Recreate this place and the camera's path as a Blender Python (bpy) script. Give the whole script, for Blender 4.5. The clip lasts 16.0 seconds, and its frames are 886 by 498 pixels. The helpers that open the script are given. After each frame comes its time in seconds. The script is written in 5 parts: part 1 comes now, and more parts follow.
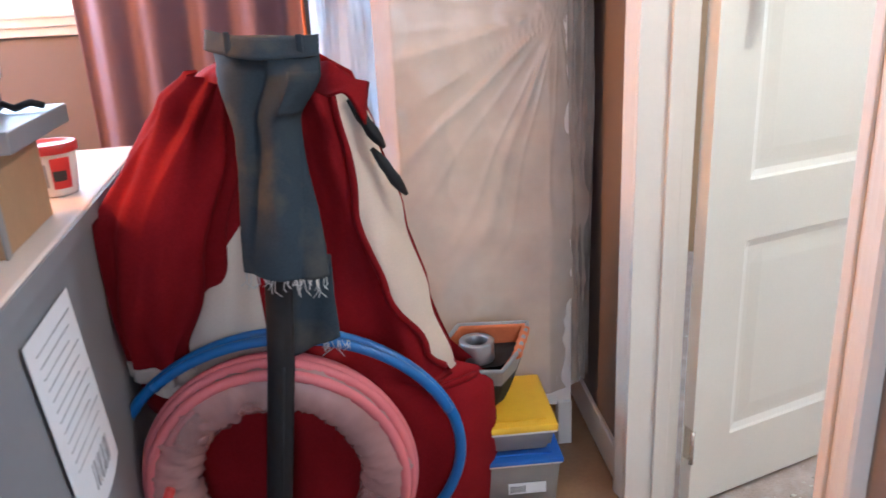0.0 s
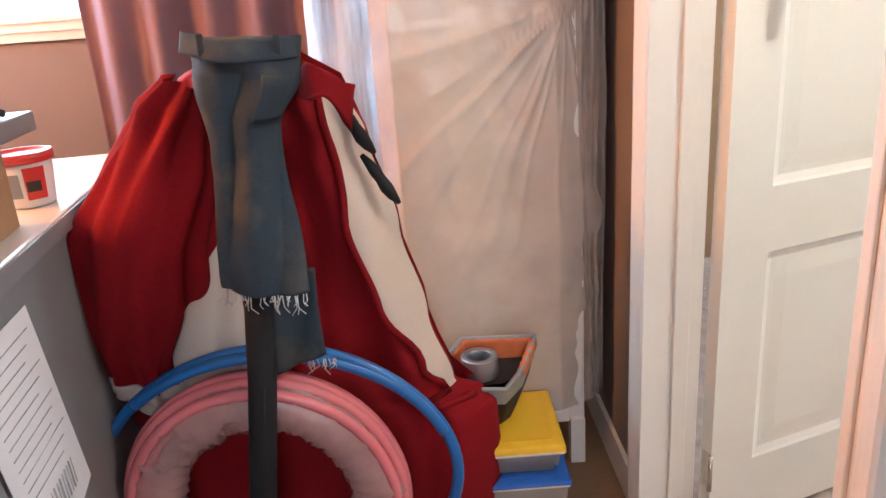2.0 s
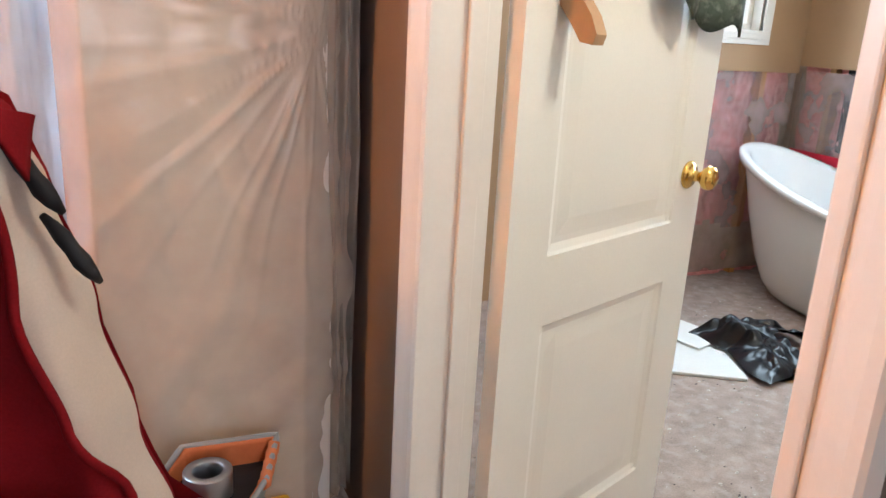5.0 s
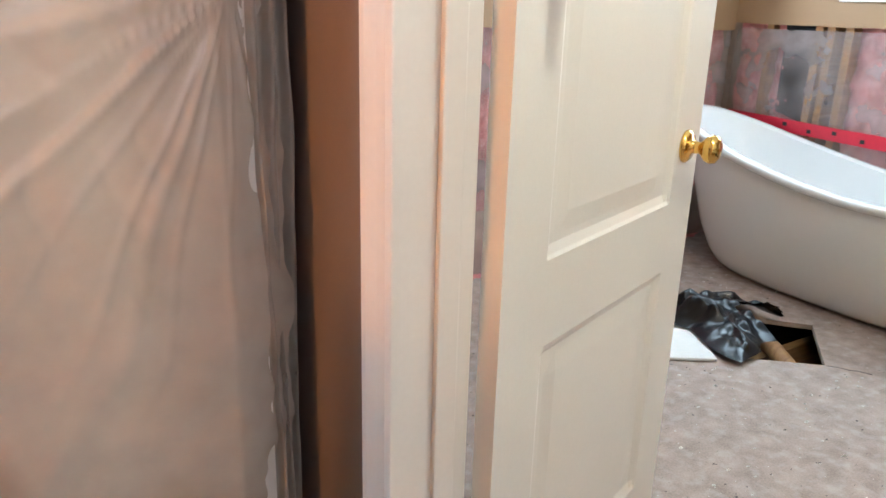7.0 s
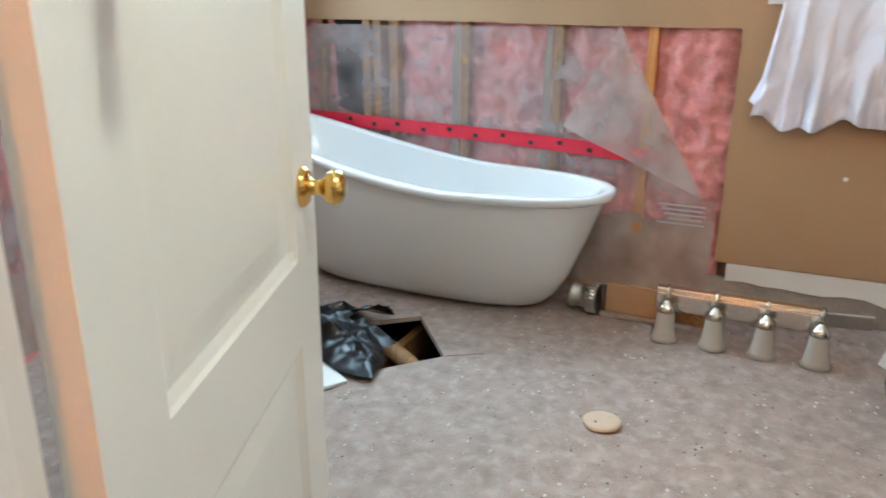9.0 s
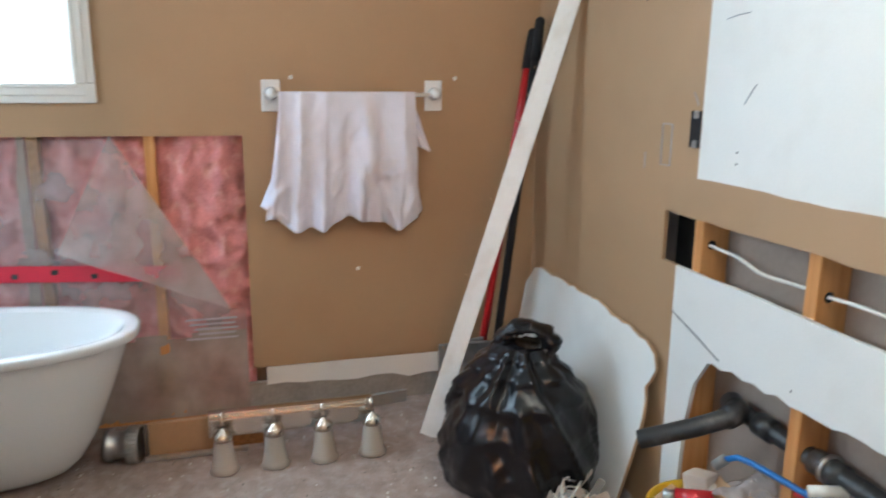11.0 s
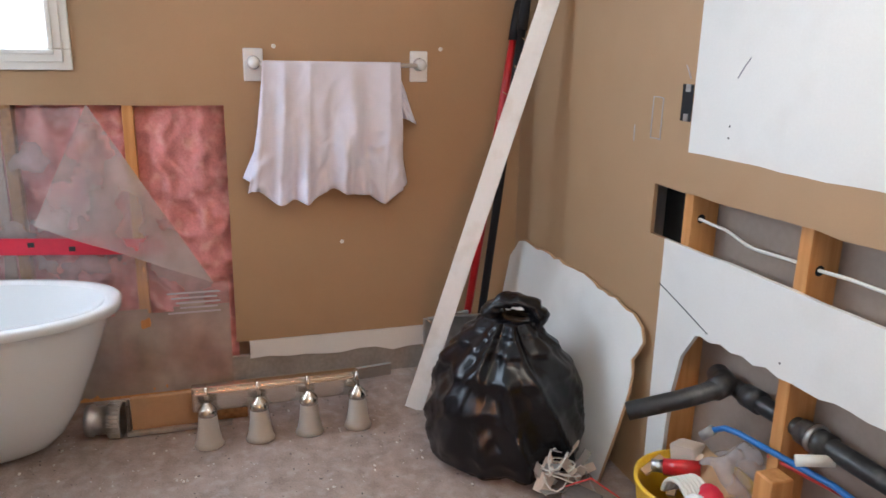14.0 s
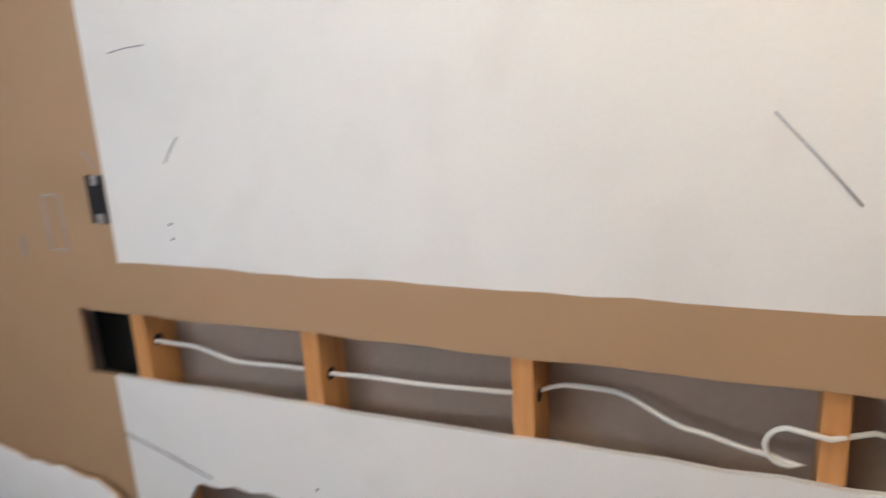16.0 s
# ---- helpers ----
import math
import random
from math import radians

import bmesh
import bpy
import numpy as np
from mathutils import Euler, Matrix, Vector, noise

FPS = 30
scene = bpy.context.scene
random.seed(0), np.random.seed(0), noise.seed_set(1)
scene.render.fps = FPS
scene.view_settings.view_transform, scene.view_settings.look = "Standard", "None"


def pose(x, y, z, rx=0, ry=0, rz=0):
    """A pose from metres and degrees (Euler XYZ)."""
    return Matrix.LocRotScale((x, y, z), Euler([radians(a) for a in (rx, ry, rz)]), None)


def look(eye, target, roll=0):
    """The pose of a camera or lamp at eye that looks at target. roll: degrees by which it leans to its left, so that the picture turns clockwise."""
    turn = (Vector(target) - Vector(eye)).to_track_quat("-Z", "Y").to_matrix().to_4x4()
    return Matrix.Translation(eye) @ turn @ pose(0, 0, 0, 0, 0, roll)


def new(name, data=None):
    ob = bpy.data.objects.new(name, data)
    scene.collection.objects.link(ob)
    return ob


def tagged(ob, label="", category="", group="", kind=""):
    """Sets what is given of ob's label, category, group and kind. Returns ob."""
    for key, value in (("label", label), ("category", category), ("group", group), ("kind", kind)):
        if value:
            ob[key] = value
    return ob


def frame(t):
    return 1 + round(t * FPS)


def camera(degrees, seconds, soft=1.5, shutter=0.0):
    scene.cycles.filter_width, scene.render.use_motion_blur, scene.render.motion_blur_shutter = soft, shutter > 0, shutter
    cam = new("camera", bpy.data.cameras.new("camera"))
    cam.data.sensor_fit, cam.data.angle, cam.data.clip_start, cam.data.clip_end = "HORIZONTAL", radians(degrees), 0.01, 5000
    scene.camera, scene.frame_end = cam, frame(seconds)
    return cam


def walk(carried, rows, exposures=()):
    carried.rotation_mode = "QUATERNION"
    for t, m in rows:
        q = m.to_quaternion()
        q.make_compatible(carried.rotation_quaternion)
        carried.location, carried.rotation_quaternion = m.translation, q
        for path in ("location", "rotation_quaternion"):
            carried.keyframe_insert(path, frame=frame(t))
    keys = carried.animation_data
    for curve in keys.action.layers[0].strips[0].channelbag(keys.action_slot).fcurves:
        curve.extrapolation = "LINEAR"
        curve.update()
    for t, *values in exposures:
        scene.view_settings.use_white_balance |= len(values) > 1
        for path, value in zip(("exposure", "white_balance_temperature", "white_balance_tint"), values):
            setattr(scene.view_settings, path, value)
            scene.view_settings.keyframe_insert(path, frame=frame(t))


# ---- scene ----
cam = camera(61.5, 16.0, shutter=0.4)
PATH = [
    (0, (-0.160, -0.059, 1.261), (-0.041, 1.832, 0.619), -3.06),
    (0.5, (-0.097, -0.006, 1.263), (0.072, 1.864, 0.575), -1.70),
    (1, (-0.068, 0.013, 1.251), (0.082, 1.870, 0.523), -2.05),
    (1.5, (-0.058, 0.017, 1.252), (-0.006, 1.879, 0.525), -3.49),
    (2, (-0.062, 0.034, 1.251), (-0.049, 1.929, 0.612), -4.03),
    (2.5, (-0.050, 0.068, 1.237), (0.017, 1.959, 0.591), -5.07),
    (3, (-0.041, 0.131, 1.222), (0.159, 1.984, 0.496), -3.81),
    (3.5, (-0.056, 0.235, 1.239), (0.406, 2.029, 0.485), -0.46),
    (4, (-0.080, 0.286, 1.274), (0.673, 2.016, 0.609), 2.19),
    (4.5, (-0.130, 0.326, 1.258), (0.681, 2.064, 0.692), 2.94),
    (7, (-0.057, 0.698, 1.194), (0.954, 2.309, 0.577), 1.59),
    (7.5, (-0.102, 0.824, 1.196), (1.246, 2.166, 0.576), 2.30),
    (8, (-0.059, 0.870, 1.193), (1.459, 2.022, 0.586), 2.21),
    (8.5, (0.079, 0.955, 1.207), (1.718, 1.936, 0.615), 1.26),
    (9, (0.169, 1.007, 1.219), (1.899, 1.796, 0.599), 0.31),
    (9.5, (0.257, 1.052, 1.219), (2.085, 1.559, 0.584), -0.4),
    (10, (0.325, 1.145, 1.239), (2.229, 1.284, 0.645), -0.2),
    (12.5, (0.434, 1.244, 1.548), (2.166, 0.298, 1.226), 0.70),
    (13, (0.428, 1.214, 1.492), (2.195, 0.349, 1.132), 0.50),
    (13.5, (0.408, 1.257, 1.381), (2.232, 0.589, 0.906), 1.70),
    (14, (0.432, 1.268, 1.370), (2.270, 0.680, 0.846), 1.20),
    (14.5, (0.534, 1.226, 1.368), (2.380, 0.650, 0.858), -1.90),
    (15, (0.673, 1.171, 1.398), (2.458, 0.398, 0.932), -3.60),
    (15.5, (0.781, 1.097, 1.507), (2.148, -0.237, 0.912), -5.70),
    (16, (0.943, 1.074, 1.482), (1.761, -0.680, 0.976), -3.40),
]
EXPOSURES = [(0.0, 0.42, 5150, 4), (2.5, 0.45, 5850, 8), (4.5, 0.2, 5800, 5), (7.0, 0.16, 5700, 2), (9.0, 0.0, 5350, -3), (10.0, -0.05, 5200, -4), (12.5, -0.42, 5850, 10), (14.8, -0.1, 5700, 9), (15.4, 0.0, 6100, 11), (16.0, -0.55, 6050, 11)]
walk(cam, [(t, look(eye, target, roll)) for t, eye, target, roll in PATH], exposures=EXPOSURES)

# ---- world, sun, large lights ----
world = bpy.data.worlds.new("sky")
scene.world = world
world.use_nodes = True
wn = world.node_tree.nodes
sky = wn.new("ShaderNodeTexSky")
sky.sky_type, sky.sun_disc = "NISHITA", False
sky.sun_elevation, sky.sun_rotation = radians(42), radians(70)
world.node_tree.links.new(sky.outputs[0], wn["Background"].inputs[0])
wn["Background"].inputs[1].default_value = 0.12
sun = new("sun", bpy.data.lights.new("sun", "SUN"))
sun.data.energy, sun.data.angle, sun.data.color = 0.8, radians(12), (1, 0.95, 0.88)
sun.matrix_world = look((8, 6, 7), (1, 1, 0))


def area_lamp(name, eye, target, w, h, watts, color):
    lamp = new(name, bpy.data.lights.new(name, "AREA"))
    lamp.data.shape, lamp.data.size, lamp.data.size_y = "RECTANGLE", w, h
    lamp.data.energy, lamp.data.color = watts, color
    lamp.matrix_world = look(eye, target)
    return lamp


area_lamp("window_light_east", (3.33, 2.24, 1.69), (1.0, 1.6, 0.9), 0.9, 0.7, 33, (0.78, 0.9, 1.0))
area_lamp("window_light_north", (2.55, 3.24, 1.7), (1.6, 0.4, 0.7), 0.85, 0.85, 24, (0.8, 0.91, 1.0))
area_lamp("window_light_bedroom", (-1.75, 2.62, 1.75), (-0.4, 1.4, 0.9), 1.1, 1.0, 46, (0.72, 0.86, 1.0))
# unseen fill lamp, added from the south to lighten cabinet and door
area_lamp("fill_light_south", (-0.08, -1.96, 1.5), (0.2, 1.0, 1.0), 0.7, 1.1, 11, (0.92, 0.93, 1.0))


# ---- materials ----
def mat(name, color, rough=0.6, metal=0.0, vary=0.12, scale=6.0, bump=0.1, fine=60.0, dirt=None, dirt_amount=0.3, spec=0.5):
    """Painted or woven surface: colour varied at two scales, with a fine relief; dirt is a second colour in stains."""
    m = bpy.data.materials.new(name)
    m.use_nodes = True
    n, l = m.node_tree.nodes, m.node_tree.links
    b = n["Principled BSDF"]
    b.inputs["Roughness"].default_value, b.inputs["Metallic"].default_value = rough, metal
    b.inputs["Specular IOR Level"].default_value = spec
    co = n.new("ShaderNodeTexCoord")
    big, small = n.new("ShaderNodeTexNoise"), n.new("ShaderNodeTexNoise")
    big.inputs["Scale"].default_value, big.inputs["Detail"].default_value = scale, 6
    small.inputs["Scale"].default_value, small.inputs["Detail"].default_value = fine, 4
    for tex in (big, small):
        l.new(co.outputs["Object"], tex.inputs["Vector"])
    mix = n.new("ShaderNodeMix")
    mix.data_type = "FLOAT"
    mix.inputs[0].default_value = 0.4
    l.new(big.outputs[0], mix.inputs[2])
    l.new(small.outputs[0], mix.inputs[3])
    ramp = n.new("ShaderNodeValToRGB")
    ramp.color_ramp.elements[0].position, ramp.color_ramp.elements[1].position = 0.3, 0.7
    ramp.color_ramp.elements[0].color = (*[c * (1 - vary) for c in color], 1)
    ramp.color_ramp.elements[1].color = (*[min(1, c * (1 + vary)) for c in color], 1)
    l.new(mix.outputs[0], ramp.inputs[0])
    out = ramp.outputs[0]
    if dirt:
        spots, cut, blend = n.new("ShaderNodeTexNoise"), n.new("ShaderNodeValToRGB"), n.new("ShaderNodeMix")
        spots.inputs["Scale"].default_value, spots.inputs["Detail"].default_value = scale * 1.7, 9
        l.new(co.outputs["Object"], spots.inputs["Vector"])
        cut.color_ramp.elements[0].position, cut.color_ramp.elements[1].position = 0.5, 0.68
        cut.color_ramp.elements[1].color = (dirt_amount, dirt_amount, dirt_amount, 1)
        l.new(spots.outputs[0], cut.inputs[0])
        blend.data_type = "RGBA"
        l.new(cut.outputs[0], blend.inputs[0])
        l.new(out, blend.inputs[6])
        blend.inputs[7].default_value = (*dirt, 1)
        out = blend.outputs[2]
    l.new(out, b.inputs["Base Color"])
    if bump:
        bm_ = n.new("ShaderNodeBump")
        bm_.inputs["Strength"].default_value, bm_.inputs["Distance"].default_value = bump, 0.004
        l.new(mix.outputs[0], bm_.inputs["Height"])
        l.new(bm_.outputs[0], b.inputs["Normal"])
    return m


def film_mat(name, color, clear, rough=0.18, patch=0.0, lets=0.0):
    """Thin plastic sheet: part see-through, part milky, with a gloss; patch makes the milkiness uneven, lets passes light from behind."""
    m = bpy.data.materials.new(name)
    m.use_nodes = True
    n, l = m.node_tree.nodes, m.node_tree.links
    b = n["Principled BSDF"]
    b.inputs["Base Color"].default_value = (*color, 1)
    b.inputs["Roughness"].default_value = rough
    tr, mx = n.new("ShaderNodeBsdfTransparent"), n.new("ShaderNodeMixShader")
    co, tex, ramp = n.new("ShaderNodeTexCoord"), n.new("ShaderNodeTexNoise"), n.new("ShaderNodeMapRange")
    tex.inputs["Scale"].default_value, tex.inputs["Detail"].default_value = 5, 6
    l.new(co.outputs["Object"], tex.inputs["Vector"])
    ramp.inputs["From Min"].default_value, ramp.inputs["From Max"].default_value = 0.3, 0.7
    ramp.inputs["To Min"].default_value, ramp.inputs["To Max"].default_value = max(0, clear - patch), min(1, clear + patch)
    l.new(tex.outputs[0], ramp.inputs["Value"])
    l.new(ramp.outputs[0], mx.inputs[0])
    if patch:
        crease, relief = n.new("ShaderNodeTexNoise"), n.new("ShaderNodeBump")
        crease.noise_type = "RIDGED_MULTIFRACTAL"
        crease.inputs["Scale"].default_value, crease.inputs["Distortion"].default_value = 9, 0.8
        l.new(co.outputs["Object"], crease.inputs["Vector"])
        relief.inputs["Strength"].default_value, relief.inputs["Distance"].default_value = 0.35, 0.01
        l.new(crease.outputs[0], relief.inputs["Height"])
        l.new(relief.outputs[0], b.inputs["Normal"])
    body = b.outputs[0]
    if lets:
        soft_, both = n.new("ShaderNodeBsdfTranslucent"), n.new("ShaderNodeMixShader")
        soft_.inputs["Color"].default_value = (*color, 1)
        both.inputs[0].default_value = lets
        l.new(body, both.inputs[1])
        l.new(soft_.outputs[0], both.inputs[2])
        body = both.outputs[0]
    l.new(body, mx.inputs[1])
    l.new(tr.outputs[0], mx.inputs[2])
    l.new(mx.outputs[0], n["Material Output"].inputs["Surface"])
    return m


def glow_mat(name, color, strength):
    m = bpy.data.materials.new(name)
    m.use_nodes = True
    b = m.node_tree.nodes["Principled BSDF"]
    b.inputs["Emission Color"].default_value, b.inputs["Emission Strength"].default_value = (*color, 1), strength
    return m


def wood_mat(name, a, b_, stretch=(1, 1, 14), rough=0.6):
    m = mat(name, a, rough, vary=0.15, scale=4, bump=0.15)
    n, l = m.node_tree.nodes, m.node_tree.links
    co, mp, tex, ramp = n.new("ShaderNodeTexCoord"), n.new("ShaderNodeMapping"), n.new("ShaderNodeTexNoise"), n.new("ShaderNodeValToRGB")
    mp.inputs["Scale"].default_value = [60 / s for s in stretch]
    tex.inputs["Scale"].default_value, tex.inputs["Detail"].default_value = 1.0, 5
    l.new(co.outputs["Object"], mp.inputs[0])
    l.new(mp.outputs[0], tex.inputs["Vector"])
    ramp.color_ramp.elements[0].position, ramp.color_ramp.elements[1].position = 0.35, 0.68
    ramp.color_ramp.elements[0].color, ramp.color_ramp.elements[1].color = (*a, 1), (*b_, 1)
    l.new(tex.outputs[0], ramp.inputs[0])
    l.new(ramp.outputs[0], n["Principled BSDF"].inputs["Base Color"])
    return m


M_TAN = mat("tan_wall_paint", (0.39, 0.25, 0.137), 0.55, vary=0.05, scale=2.5, bump=0.12, fine=220, dirt=(0.34, 0.2, 0.1), dirt_amount=0.25)
M_BEIGE = mat("beige_wall_paint", (0.205, 0.16, 0.138), 0.6, vary=0.05, scale=2.5, bump=0.1, fine=220)
M_WHITEWALL = mat("bare_white_wallboard", (0.76, 0.75, 0.72), 0.6, vary=0.04, scale=3, bump=0.06, fine=150, dirt=(0.62, 0.59, 0.55), dirt_amount=0.3)
M_CEIL = mat("white_ceiling_paint", (0.8, 0.79, 0.76), 0.8, vary=0.03, bump=0.3, fine=150)
M_TRIM = mat("white_semigloss_trim", (0.78, 0.74, 0.68), 0.3, vary=0.03, scale=5, bump=0.03, fine=120)
M_DOOR = mat("white_door_paint", (0.8, 0.78, 0.72), 0.28, vary=0.03, scale=4, bump=0.05, fine=160)
M_SUB = mat("dusty_subfloor", (0.33, 0.258, 0.222), 0.85, vary=0.34, scale=14, bump=0.45, fine=170, dirt=(0.45, 0.39, 0.36), dirt_amount=0.55)
M_BEDFLOOR = mat("brown_floor", (0.3, 0.18, 0.1), 0.55, vary=0.15, scale=14, bump=0.1, fine=90)
M_STUD = wood_mat("raw_pine_stud", (0.5, 0.22, 0.065), (0.62, 0.31, 0.11))
M_JOIST = wood_mat("old_joist_wood", (0.25, 0.13, 0.05), (0.4, 0.22, 0.09), (14, 1, 1))
M_CAVITY = mat("grey_board_paper", (0.33, 0.255, 0.205), 0.9, vary=0.1, scale=5, bump=0.1)
# near-black colour that paints in the deep shade inside openings
M_HOLESHADE = mat("hole_shade", (0.01, 0.009, 0.008), 0.9, bump=0)
M_PINK = mat("pink_glass_wool", (0.6, 0.25, 0.25), 0.95, vary=0.22, scale=12, bump=0.9, fine=110, dirt=(0.8, 0.5, 0.45), dirt_amount=0.5)
M_POLY = film_mat("clear_vapour_sheet", (0.52, 0.46, 0.46), 0.66, 0.17, 0.25)
M_POLYDUSTY = film_mat("dusty_vapour_sheet", (0.5, 0.44, 0.38), 0.42, 0.3, 0.2)
M_WRAP = film_mat("wrapping_sheet", (0.69, 0.6, 0.51), 0.42, 0.2, 0.1)
M_FLAP = film_mat("folded_vapour_sheet", (0.6, 0.55, 0.53), 0.56, 0.2, 0.14)
M_BLUEFILM = film_mat("blue_tinted_sheet", (0.78, 0.86, 0.95), 0.22, 0.12, 0.15, 0.6)
M_REDTAPE = mat("red_sheathing_tape", (0.6, 0.02, 0.05), 0.35, vary=0.1, bump=0.05)
M_PORCELAIN = mat("white_acrylic", (0.74, 0.74, 0.735), 0.12, vary=0.01, bump=0.0)
M_BAG = mat("black_plastic_bag", (0.007, 0.007, 0.009), 0.27, vary=0.2, bump=0.15, fine=40, spec=0.35)
M_CHROME = mat("brushed_nickel", (0.62, 0.58, 0.52), 0.26, 1.0, vary=0.05, bump=0.02)
M_BRASS = mat("polished_brass", (0.75, 0.5, 0.14), 0.14, 1.0, vary=0.05, bump=0)
M_GALV = mat("galvanised_metal", (0.5, 0.5, 0.49), 0.38, 1.0, vary=0.2, scale=20, bump=0.1)
M_FROST = mat("frosted_glass", (0.66, 0.63, 0.57), 0.35, vary=0.04, bump=0.02)
M_FROST.node_tree.nodes["Principled BSDF"].inputs["Transmission Weight"].default_value = 0.35
M_SHIRT = mat("lilac_white_cotton", (0.73, 0.72, 0.82), 0.9, vary=0.05, scale=9, bump=0.15, fine=260)
M_BOARD = mat("white_painted_board", (0.78, 0.76, 0.73), 0.5, vary=0.04, bump=0.08, dirt=(0.55, 0.48, 0.4), dirt_amount=0.35)
M_REDPOLE = mat("red_enamel", (0.45, 0.015, 0.02), 0.3, vary=0.08, bump=0.02)
M_DARK = mat("dark_rubber", (0.014, 0.014, 0.016), 0.6, vary=0.2, bump=0.1, spec=0.25)
M_ABS = mat("black_abs_pipe", (0.02, 0.02, 0.021), 0.38, vary=0.3, scale=10, bump=0.08, dirt=(0.25, 0.24, 0.22), dirt_amount=0.25)
M_WIRE = mat("white_cable", (0.74, 0.72, 0.66), 0.45, vary=0.05, bump=0)
M_BLUE = mat("blue_plastic_pipe", (0.02, 0.14, 0.42), 0.35, vary=0.08, bump=0.02)
M_PINKTUBE = film_mat("pink_clear_tubing", (0.7, 0.2, 0.22), 0.1, 0.2, 0.1)
M_COILWRAP = film_mat("cloudy_coil_wrap", (0.66, 0.4, 0.38), 0.5, 0.22, 0.2)
M_RED = mat("red_cotton", (0.19, 0.006, 0.01), 0.85, vary=0.25, scale=5, bump=0.25, fine=240, spec=0.12)
M_CREAM = mat("cream_lining", (0.62, 0.52, 0.44), 0.9, vary=0.08, scale=6, bump=0.2, fine=240)
M_DENIM = mat("worn_blue_denim", (0.032, 0.045, 0.06), 0.9, vary=0.2, scale=5, bump=0.4, fine=260, dirt=(0.13, 0.105, 0.07), dirt_amount=0.5, spec=0.15)
M_DENIMEDGE = mat("frayed_denim_threads", (0.5, 0.5, 0.5), 0.9, vary=0.2, bump=0)
M_CURTAIN = mat("mauve_curtain_cloth", (0.2, 0.115, 0.128), 0.9, vary=0.06, scale=8, bump=0.2, fine=260)
M_GREY = mat("grey_laminate", (0.235, 0.24, 0.255), 0.5, vary=0.04, bump=0.03)
M_WHITELAM = mat("glossy_white_laminate", (0.76, 0.72, 0.68), 0.16, vary=0.02, bump=0)
M_PAPER = mat("white_paper", (0.78, 0.78, 0.8), 0.8, vary=0.02, bump=0.05)
M_INK = mat("grey_print", (0.4, 0.4, 0.42), 0.8, vary=0.1, bump=0)
M_INKBLACK = mat("black_print", (0.03, 0.03, 0.03), 0.8, vary=0.1, bump=0)
M_KRAFT = mat("brown_cardboard", (0.42, 0.26, 0.14), 0.85, vary=0.08, bump=0.1)
M_REDPLASTIC = mat("red_plastic_lid", (0.55, 0.04, 0.035), 0.35, vary=0.05, bump=0.02)
M_YELLOW = mat("yellow_plastic", (0.75, 0.46, 0.02), 0.4, vary=0.05, bump=0.03)
M_BLUELID = mat("blue_plastic_lid", (0.02, 0.1, 0.4), 0.4, vary=0.05, bump=0.02)
M_CLEARBIN = film_mat("clear_bin_plastic", (0.6, 0.58, 0.56), 0.45, 0.25, 0.1)
M_ORANGE = mat("orange_tote_cloth", (0.55, 0.15, 0.05), 0.8, vary=0.15, bump=0.3)
M_TAPE = mat("silver_duct_tape", (0.42, 0.43, 0.46), 0.28, 0.9, vary=0.05, bump=0.03)
M_TILE = mat("grey_stone_tile", (0.27, 0.26, 0.25), 0.5, vary=0.1, bump=0.05)
M_TILEWHITE = mat("white_tile_board", (0.72, 0.71, 0.68), 0.5, vary=0.04, bump=0.05)
M_CHIP = mat("plaster_crumbs", (0.62, 0.58, 0.52), 0.9, vary=0.25, bump=0.1)
M_CHIPDARK = mat("dark_crumbs", (0.12, 0.1, 0.09), 0.9, vary=0.3, bump=0.1)
M_GLASS = film_mat("window_glass", (0.8, 0.85, 0.85), 0.92, 0.03)
M_CAMO = mat("dark_green_cloth", (0.045, 0.06, 0.045), 0.9, vary=0.5, scale=25, bump=0.2, dirt=(0.2, 0.22, 0.18), dirt_amount=0.6)
M_GREYPUTTY = mat("grey_mortar", (0.3, 0.27, 0.24), 0.9, vary=0.25, scale=9, bump=0.5)
M_SKYGLOW = glow_mat("bright_sky", (0.95, 0.98, 1.0), 3.2)
M_LAMPGLOW = glow_mat("warm_lamp_glass", (1.0, 0.55, 0.25), 6.0)
M_LEAF = mat("far_foliage", (0.08, 0.13, 0.05), 0.9, vary=0.5, scale=1.5, bump=0)


# ---- shape helpers ----
def thing(name, loc, label, category, group="", kind=""):
    ob = new(name)
    ob.location = loc
    ob.empty_display_size = 0.05
    return tagged(ob, label, category, group, kind)


def from_bm(name, bm, material, parent=None, smooth=False):
    me = bpy.data.meshes.new(name)
    bmesh.ops.recalc_face_normals(bm, faces=bm.faces)
    bm.to_mesh(me)
    bm.free()
    for m in material if isinstance(material, (list, tuple)) else [material]:
        me.materials.append(m)
    if smooth:
        me.polygons.foreach_set("use_smooth", [True] * len(me.polygons))
    ob = new(name, me)
    if parent:
        ob.parent = parent
        top = parent.matrix_basis
        if parent.parent:
            top = parent.parent.matrix_basis @ parent.matrix_parent_inverse @ top
        ob.matrix_parent_inverse = top.inverted()
    return ob


def box(name, lo, hi, material, parent=None, bevel=0.003, turn=None):
    """A box between two corners with worn edges; turn is a pose applied to it afterwards."""
    bm = bmesh.new()
    bmesh.ops.create_cube(bm, size=1)
    for v in bm.verts:
        v.co = Vector([lo[i] + (hi[i] - lo[i]) * (v.co[i] + 0.5) for i in range(3)])
    if bevel:
        bmesh.ops.bevel(bm, geom=list(bm.edges), offset=min(bevel, 0.45 * min(hi[i] - lo[i] for i in range(3))), segments=2, profile=0.6, affect="EDGES")
    if turn:
        bm.transform(turn)
    return from_bm(name, bm, material, parent)


